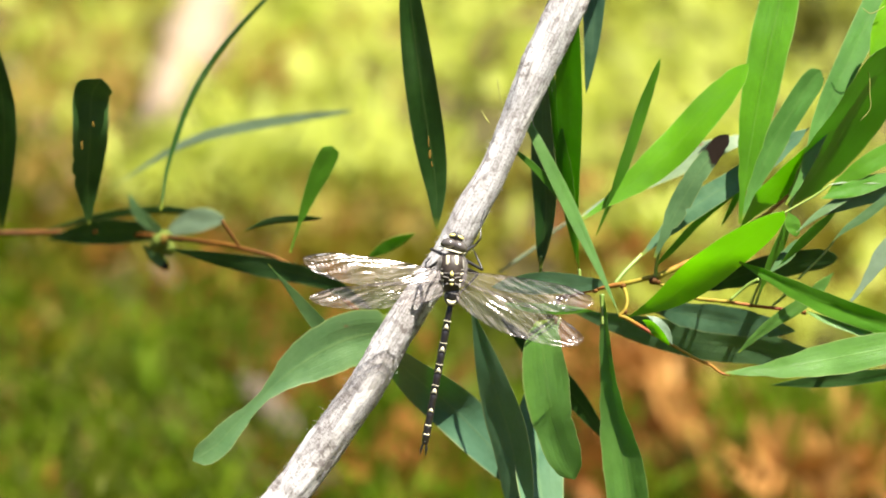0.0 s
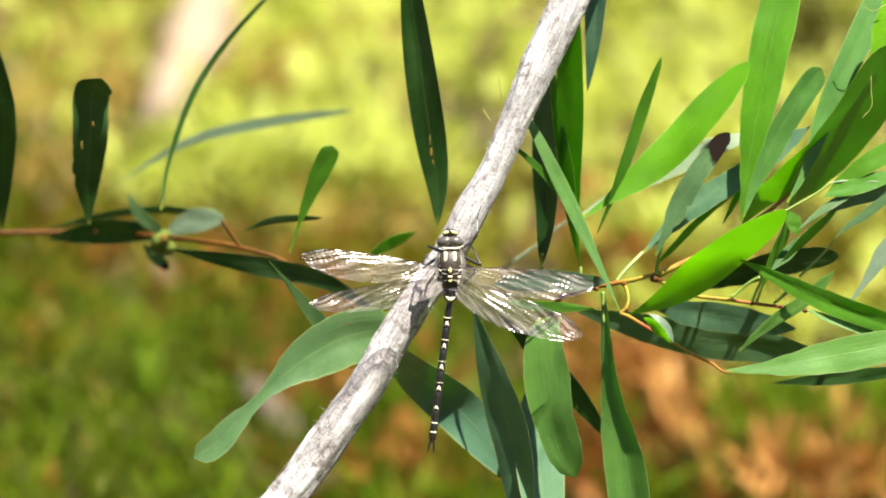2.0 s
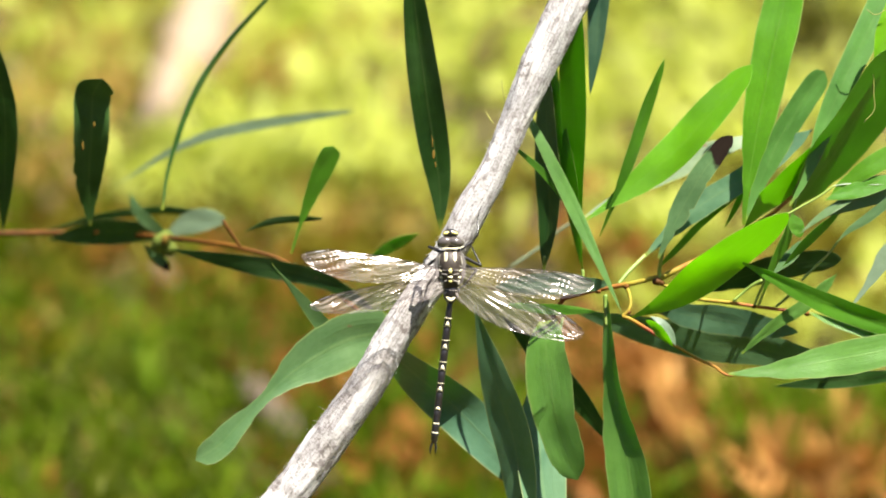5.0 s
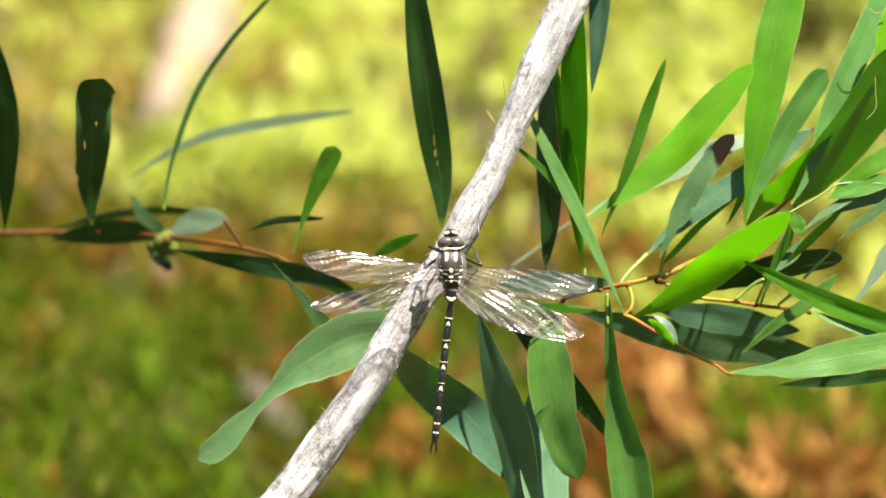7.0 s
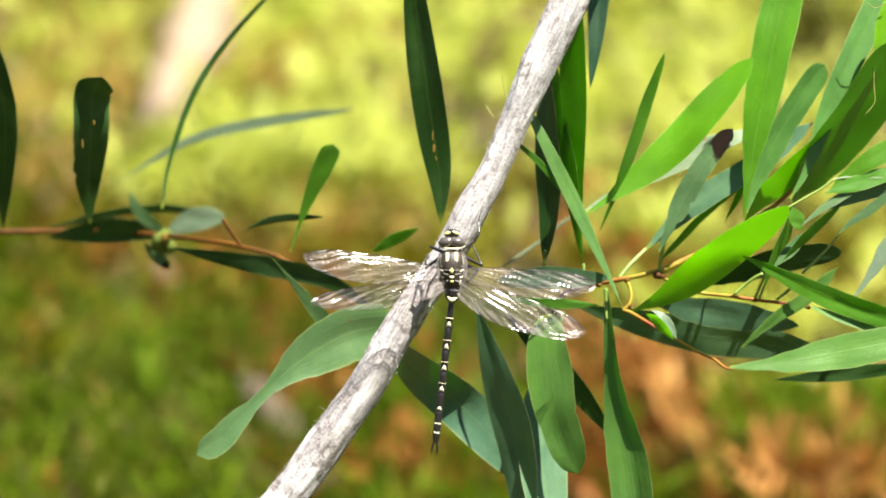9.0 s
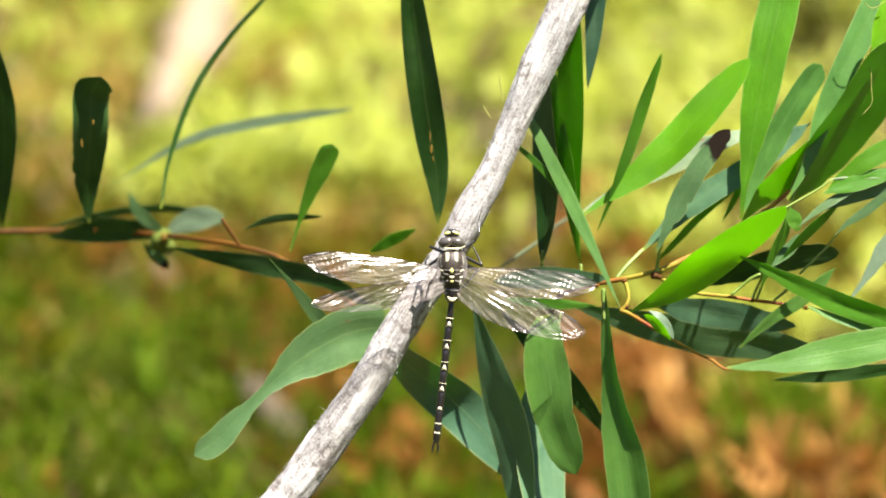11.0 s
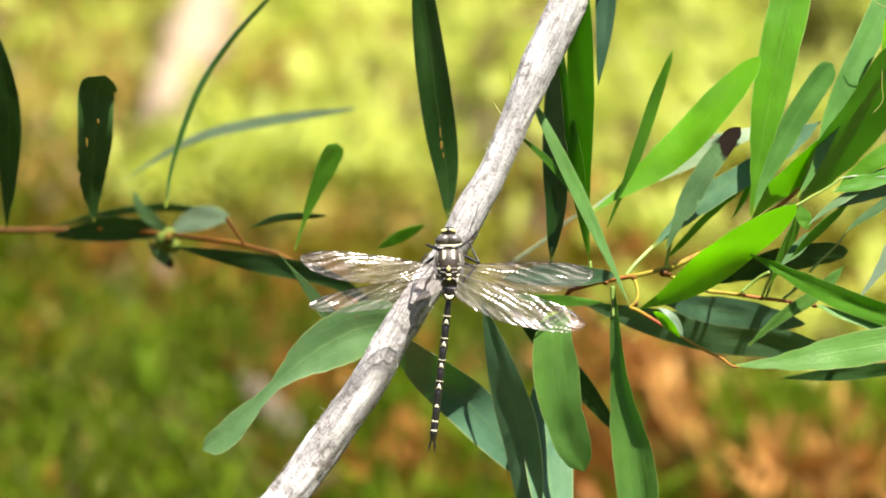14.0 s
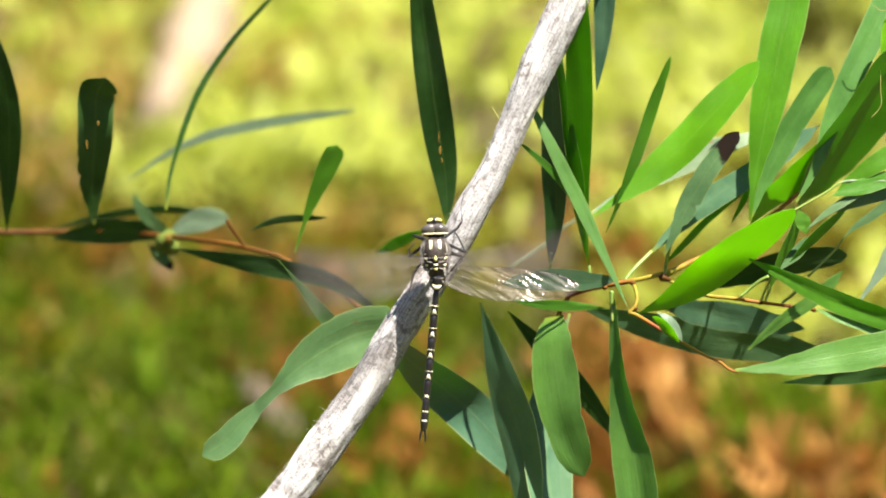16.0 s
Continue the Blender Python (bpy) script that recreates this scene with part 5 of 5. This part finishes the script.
    patch(ab, [(-1.9, 3.2), (1.9, 3.2), (1.7, 2.8), (-1.7, 2.8)], 0.14, 2.5, 2.25, 0, "ring", HAIR)
    for s in (-1, 1):
        patch(ab, [(s * 1.3, 2.5), (s * 2.2, 2.2), (s * 2.1, 1.0), (s * 1.7, 1.2)], 0.14, 2.5, 2.25, 0, "stripe", HAIR)
    cuts = [(-0.9, -8.4), (-8.4, -15.2), (-15.2, -21.6), (-21.6, -28.0), (-28.0, -33.6), (-33.6, -37.8), (-37.8, -40.6), (-40.6, -43.2)]
    wide = [(0.75, 1.2), (1.12, 1.2), (1.15, 1.18), (1.12, 1.15), (1.1, 1.12), (1.1, 1.15), (1.15, 1.2), (1.25, 0.85)]
    for k, ((a, b), (w0, w1)) in enumerate(zip(cuts, wide)):
        span = a - b
        seg = part("segment", mesh_of("segment", *ring_body([(a + 0.25, w0 * 0.8, w0 * 0.75, 0), (a, w0 * 1.04, w0, 0), (a - span * 0.3, (w0 + w1) * 0.47, (w0 + w1) * 0.46, 0), (a - span * 0.75, (w0 + w1) * 0.49, (w0 + w1) * 0.47, 0), (b + 0.25, w1 * 1.04, w1, 0), (b, w1 * 1.05, w1, 0), (b - 0.1, w1 * 0.8, w1 * 0.8, 0)])), SHELL, ab)
        if k < 4:
            m = a - span * (0.62 if k == 0 else 0.56)
            verts, faces = ring_body([(m + 0.11, w1 * 0.9, w1 * 0.88, 0), (m, w1 * 1.05, w1 * 1.02, 0), (m - 0.11, w1 * 0.9, w1 * 0.88, 0)])
            me = mesh_of("segment_marks", verts, faces)
            join = bmesh.new()
            join.from_mesh(me)
            tri = [(-0.95, b + 0.2), (-0.55, b + 1.1), (-0.15, b + 1.9), (0.15, b + 1.9), (0.55, b + 1.1), (0.95, b + 0.2)]
            add_mark(join, tri, w1 * 1.1, w1 * 1.02)
            join.to_mesh(me)
            join.free()
            me.materials.append(CREAM)
            seg_marks(seg, me)
        else:
            join = bmesh.new()
            tall = (1.2, 0.55, 0.55, 1.3)[k - 4]
            top = 0.3 if k == 4 else 0.85
            add_mark(join, [(-0.95, b + 0.15), (-top, b + 0.1 + tall), (top, b + 0.1 + tall), (0.95, b + 0.15)], w1 * 1.12, w1 * 1.03)
            me = bpy.data.meshes.new("segment_marks")
            join.to_mesh(me)
            join.free()
            me.materials.append(CREAM)
            seg_marks(seg, me)
    for s in (-1, 1):
        v, f, _ = tube([(s * 0.35, -43.0, 0), (s * 0.75, -44.6, 0.15), (s * 0.8, -46.6, 0)], (0.25, 0.42, 0.15), 8, 10)
        part("clasper", mesh_of("clasper", v, f), SHELL, ab)
    # legs
    for pts in LEGS:
        build_leg(fly, pts)
    wings = [build_wing(fly, s, n, c, pk, bs, nm) for nm, s, n, c, pk, bs in
             (("forewing", -1, 41.5, 8.8, 0.62, 0.35), ("forewing", 1, 41.5, 8.8, 0.62, 0.35), ("hindwing", -1, 40.0, 10.4, 0.42, 0.6), ("hindwing", 1, 40.0, 10.4, 0.42, 0.6))]
    return fly, head, ab, wings


def add_mark(bm, outline, hw, hd):
    """A raised pale mark on the round back of a segment."""
    lo, hi = [], []
    for x, y in outline:
        f = min(abs(x) / hw, 0.95)
        z = hd * math.sqrt(1 - f * f)
        lo.append(bm.verts.new((x * MM, y * MM, (z - 0.1) * MM)))
        hi.append(bm.verts.new((x * 0.95 * MM, y * MM, (z + 0.1) * MM)))
    n = len(outline)
    for i in range(n):
        bm.faces.new((lo[i], lo[(i + 1) % n], hi[(i + 1) % n], hi[i]))
    mid = bm.verts.new((0, sum(y for _, y in outline) / n * MM, (hd + 0.12) * MM))
    for i in range(n):
        bm.faces.new((hi[i], hi[(i + 1) % n], mid))
    bmesh.ops.recalc_face_normals(bm, faces=bm.faces)


def seg_marks(seg, me):
    """Marks are painted on the shell: join them into the segment's own mesh with a second material."""
    bm = bmesh.new()
    bm.from_mesh(seg.data)
    n = len(bm.faces)
    bm.from_mesh(me)
    bm.faces.ensure_lookup_table()
    for f in bm.faces[n:]:
        f.material_index = 1
    for f in bm.faces:
        f.smooth = True
    bm.to_mesh(seg.data)
    bm.free()
    seg.data.materials.append(CREAM)


def ring_head():
    """Back plate and black-and-yellow brow of the head, the neck at the origin."""
    bm = bmesh.new()
    blob(bm, (0, 0.6, -0.4), (3.5, 1.1, 1.7), 18, 10)
    blob(bm, (0, 4.2, 0.4), (2.35, 1.45, 1.4), 18, 10)
    blob(bm, (0, 4.3, 1.6), (0.42, 0.9, 0.5), 10, 8)
    blob(bm, (0, -0.6, -0.6), (1.0, 0.9, 1.0), 10, 8)
    for s in (-1, 1):
        blob(bm, (s * 0.9, 5.9, 1.0), (0.08, 0.7, 0.08), 6, 6)
    return bm


LEGS = [
    [(2.4, 6.0, -2.0), (6.8, 8.9, -6.5), (8.4, 11.1, -6.0), (8.2, 15.7, -8.5), (9.4, 19.7, -8.0)],
    [(2.9, 4.8, -2.0), (9.2, 1.5, -3.0), (6.8, 6.7, -6.5), (5.6, 8.5, -8.5)],
    [(3.4, 2.1, -2.0), (8.0, 0.3, -4.5), (4.1, -4.3, -7.5), (2.4, -6.0, -8.8)],
    [(-2.4, 5.5, -2.0), (-6.5, 7.3, -5.0), (-3.9, 6.7, -7.5), (-2.7, 7.2, -8.5)],
    [(-3.1, 4.3, -2.0), (-7.9, 0.9, -4.0), (-7.9, 3.1, -8.0), (-6.2, 5.1, -8.8)],
    [(-2.7, 1.7, -2.0), (-6.8, -4.3, -5.0), (-7.9, -8.2, -8.0), (-8.5, -10.3, -8.9)],
]
FLY, HEAD, ABDOMEN, WINGS = build_dragonfly()


# ---- what moves ----
def moved(at, dx, dy, turn):
    """The pose of a thing whose place on the plan is at, shifted by (dx, dy) mm and turned in the plan."""
    return PLAN @ Matrix.Translation((Vector(at) + Vector((dx, dy, 0))) * MM) @ pose(0, 0, 0, 0, 0, turn)


def motions():
    # the wind carries the branches: seconds, right, up (mm), turn (degrees)
    sway = [(0, -1.596, -0.246, 0.073), (0.5, -2.186, -0.149, 0.124), (1, -2.478, -0.096, 0.145), (1.5, -1.721, 0.681, 0.054), (2, -1.242, 0.477, 0.033), (2.5, -1.513, -0.066, 0.021),
            (3, -1.329, -0.149, 0.052), (3.5, -0.802, -0.093, 0.018), (4, -0.515, -0.158, -0.084), (6.5, -0.537, -0.226, -0.027), (7, 0, 0, 0), (7.5, 0.028, 0.636, 0.003),
            (8, 0.105, 1.156, -0.036), (8.5, -0.414, 0.413, 0.123), (9, -0.342, 1.542, 0.04), (11.5, -1.248, 1.315, 0.079), (12, 0.021, 1.333, -0.079), (12.5, 0.881, 1.517, -0.042),
            (13, 0.748, 1.996, -0.043), (13.5, 0.284, 2.777, -0.109), (14, 1.77, 2.728, -0.26), (14.5, 1.727, 1.067, -0.159), (15, 1.94, 0.828, -0.163), (15.5, 1.961, 1.346, -0.215),
            (16, 1.467, 1.006, -0.106)]
    walk(FRONT, [(t, moved(ORIGIN["leafy_branch"], x, y, a)) for t, x, y, a in sway])
    sway = [(0, -0.912, 0.01, 0.013), (0.5, -1.355, 0.135, 0.052), (1, -1.368, 0.312, 0.029), (1.5, -1.195, 0.301, 0.014), (2, -0.899, 0.123, 0.036), (2.5, -1.007, 0.011, 0.015),
            (3, -1.007, 0.011, 0.015), (3.5, -0.546, -0.086, 0.007), (4, -0.546, -0.086, 0.007), (6.5, -0.447, -0.074, 0.022), (7, 0, 0, 0), (7.5, 0, 0, 0), (8, -0.083, 0.3, 0.013),
            (8.5, -0.45, 0.302, 0.016), (9, -0.63, 0.487, 0.02), (11.5, -0.912, 0.572, 0.013), (12, -0.099, 0.551, -0.015), (12.5, 0.087, 0.368, -0.017), (13, 0.087, 0.368, -0.017),
            (13.5, -0.169, 0.76, 0.021), (14, 0.631, 0.812, -0.039), (14.5, 0.639, 0.175, -0.025), (15, 0.639, 0.175, -0.025), (15.5, 0.639, 0.175, -0.025), (16, 0.639, 0.175, -0.025)]
    walk(REAR, [(t, moved(ORIGIN["leafy_branch.001"], x, y, a)) for t, x, y, a in sway])
    # the insect shifts its grip
    steps = [(0, 0.256, -0.923, -1.792), (0.5, 0.128, -0.658, -0.535), (1, 0, -0.128, 0.054), (1.5, -0.402, 0.128, 0.562), (2, -0.265, 0.128, -0.104), (2.5, -0.265, 0, -0.156),
            (3, -0.265, 0, -0.118), (3.5, -0.265, 0, -0.078), (4, -0.265, 0, -0.002), (6.5, 0, 0, -0.076), (7, 0, 0, 0), (7.5, 0, 0, 0.041), (8, 0, 0, -0.038), (8.5, 0.256, 0, -0.038),
            (9, 0.256, 0, 0.003), (11.5, 0.256, 0, 0.041), (12, 0.256, -0.265, 0.118), (12.5, 0.128, 1.564, 2.288), (13, -0.658, 1.829, 2.369), (13.5, -0.53, 1.957, 1.902),
            (14, -0.658, 0.649, 0.644), (14.5, -0.137, 0.128, -0.964), (15, -1.837, -1.051, -6), (15.5, -2.495, -1.051, -8), (15.7, -3.329, 0.832, -6), (15.8, -3.746, 1.774, -1),
            (16, -4.58, 3.657, 2.048)]
    walk(FLY, [(t, moved(FLY_AT, x, y, a)) for t, x, y, a in steps])
    # its abdomen swings: seconds, degrees
    swing = [(0, -8.688), (0.5, -5.38), (1, -6.251), (1.5, -7.729), (2, -7.064), (2.5, -7.326), (3, -7.049), (3.5, -6.752), (4, -6.195), (6.5, -7.091), (7, -6.535),
            (7.5, -6.238), (8, -6.813), (8.5, -6.813), (9, -6.516), (11.5, -6.238), (12, -5.659), (12.5, -5.22), (13, -4.642), (13.5, -2.88), (14, -7.122), (14.5, -8.181),
            (15, -4.48), (15.5, -1.233), (15.7, -1.653), (15.8, -5.864), (16, -7.332)]
    walk(ABDOMEN, [(t, Matrix.Translation((0, -8.6 * MM, -0.5 * MM)) @ pose(0, 0, 0, 3, 0, a)) for t, a in swing])
    # its head turns: seconds, nod, tilt (degrees)
    turns = [(0, -6, -14), (0.5, -2, -6), (1, 0, 0), (12, 0, 0), (12.3, -4, 0), (12.5, -14, 2), (13.5, -14, 2), (14, -6, 0), (14.5, 0, 0), (15, -6, 6), (15.5, -10, 4),
            (16, -22, 0)]
    walk(HEAD, [(t, Matrix.Translation((0, 7.0 * MM, 0)) @ pose(0, 0, 0, n, 0, a)) for t, n, a in turns])
    # its wings: hinge (mm), then seconds, feather, droop and sweep (degrees)
    beats = [(0, -23.6, 9, -7), (0.5, -22.0, 9, -8), (1, -20.4, 9, -9), (1.5, -22.8, 9, -9), (2.5, -21.2, 9, -9), (3.5, -23.6, 9, -9), (6.5, -22.0, 9, -9), (7, -20.4, 9, -9),
            (8, -22.8, 9, -8), (9, -21.2, 9, -9), (11.5, -23.6, 9, -8), (12, -22.0, 9, -9), (12.5, -20.4, 9, -7), (13.5, -22.8, 9, -7), (14, -21.2, 9, -8), (14.5, -23.6, 9, -9),
            (15, -22.0, 9, -8), (15.5, -20.4, 9, -5), (15.7, -22.8, 9, -5), (15.8, -75, 6, -8), (15.9, -48, 24, -24), (15.96, -46, 0, -26), (16, -44, -8, -2)]
    walk(WINGS[0], [(t, Matrix.Translation((-3.2 * MM, 0.8 * MM, 2.4 * MM)) @ pose(0, 0, 0, f, d, s)) for t, f, d, s in beats])
    beats = [(0, -22.1, 12, -7), (0.5, -20.5, 12, -6), (1, -18.9, 12, -5), (1.5, -21.3, 12, -4), (2.5, -19.7, 12, -3), (3.5, -22.1, 12, -3), (6.5, -20.5, 12, -3), (7, -18.9, 12, -3),
            (8, -21.3, 12, -3), (9, -19.7, 12, -3), (11.5, -22.1, 12, -3), (12, -20.5, 12, -3), (12.5, -13.9, 10, 1), (13.5, -16.3, 10, 1), (14, -14.7, 11, 0), (14.5, -22.1, 12, -3),
            (15, -20.5, 12, -1), (15.5, -18.9, 12, 1), (15.7, -21.3, 12, 0.2), (15.8, -60, 12, 8), (15.9, -50, 20, 26), (15.96, -48, 0, 30), (16, -46, -10, 4)]
    walk(WINGS[1], [(t, Matrix.Translation((3.2 * MM, 0.8 * MM, 2.4 * MM)) @ pose(0, 0, 0, f, d, s)) for t, f, d, s in beats])
    beats = [(0, -49, 10, 5), (0.5, -47, 10, 6), (1, -51, 10, 7), (1.5, -47, 10, 7), (2.5, -50, 10, 8), (3.5, -48, 10, 8), (6.5, -49, 10, 8), (7, -49, 10, 8), (8, -48, 10, 8),
            (9, -50, 10, 6), (11.5, -48, 10, 7), (12, -49, 10, 7), (12.5, -45, 10, 8), (13.5, -47, 10, 8), (14, -49, 10, 8), (14.5, -47, 10, 7), (15, -49, 10, 7.8),
            (15.5, -51, 10, 10), (15.7, -51, 10, 9.8), (15.8, -33, 10, 10), (15.9, -50, 10, 24), (15.96, -48, 0, -16), (16, -46, -6, 8)]
    walk(WINGS[2], [(t, Matrix.Translation((-3.2 * MM, -2.6 * MM, 2 * MM)) @ pose(0, 0, 0, f, d, s)) for t, f, d, s in beats])
    beats = [(0, -18.5, -2, -19), (0.5, -20.1, -2, -20), (1, -21.7, -2, -20), (1.5, -19.3, -2, -20), (2.5, -20.9, -2, -20), (3.5, -18.5, -2, -19), (6.5, -20.1, -2, -20),
            (7, -21.7, -2, -20), (8, -19.3, -2, -20), (9, -20.9, -2, -19), (11.5, -18.5, -2, -19), (12, -20.1, -2, -19), (12.5, -24.1, -4, -19), (13.5, -21.7, -4, -19),
            (14, -23.3, -4, -17), (14.5, -18.5, -2, -16), (15, -20.1, -2, -14.5), (15.5, -21.7, -2, -12), (15.7, -19.3, -2, -13.2), (15.8, -50, 10, -20), (15.9, -24, -2, 14), (15.96, -25, -2, -4),
            (16, -25, -2, -6)]
    walk(WINGS[3], [(t, Matrix.Translation((3.2 * MM, -2.6 * MM, 2 * MM)) @ pose(0, 0, 0, f, d, s)) for t, f, d, s in beats])


motions()
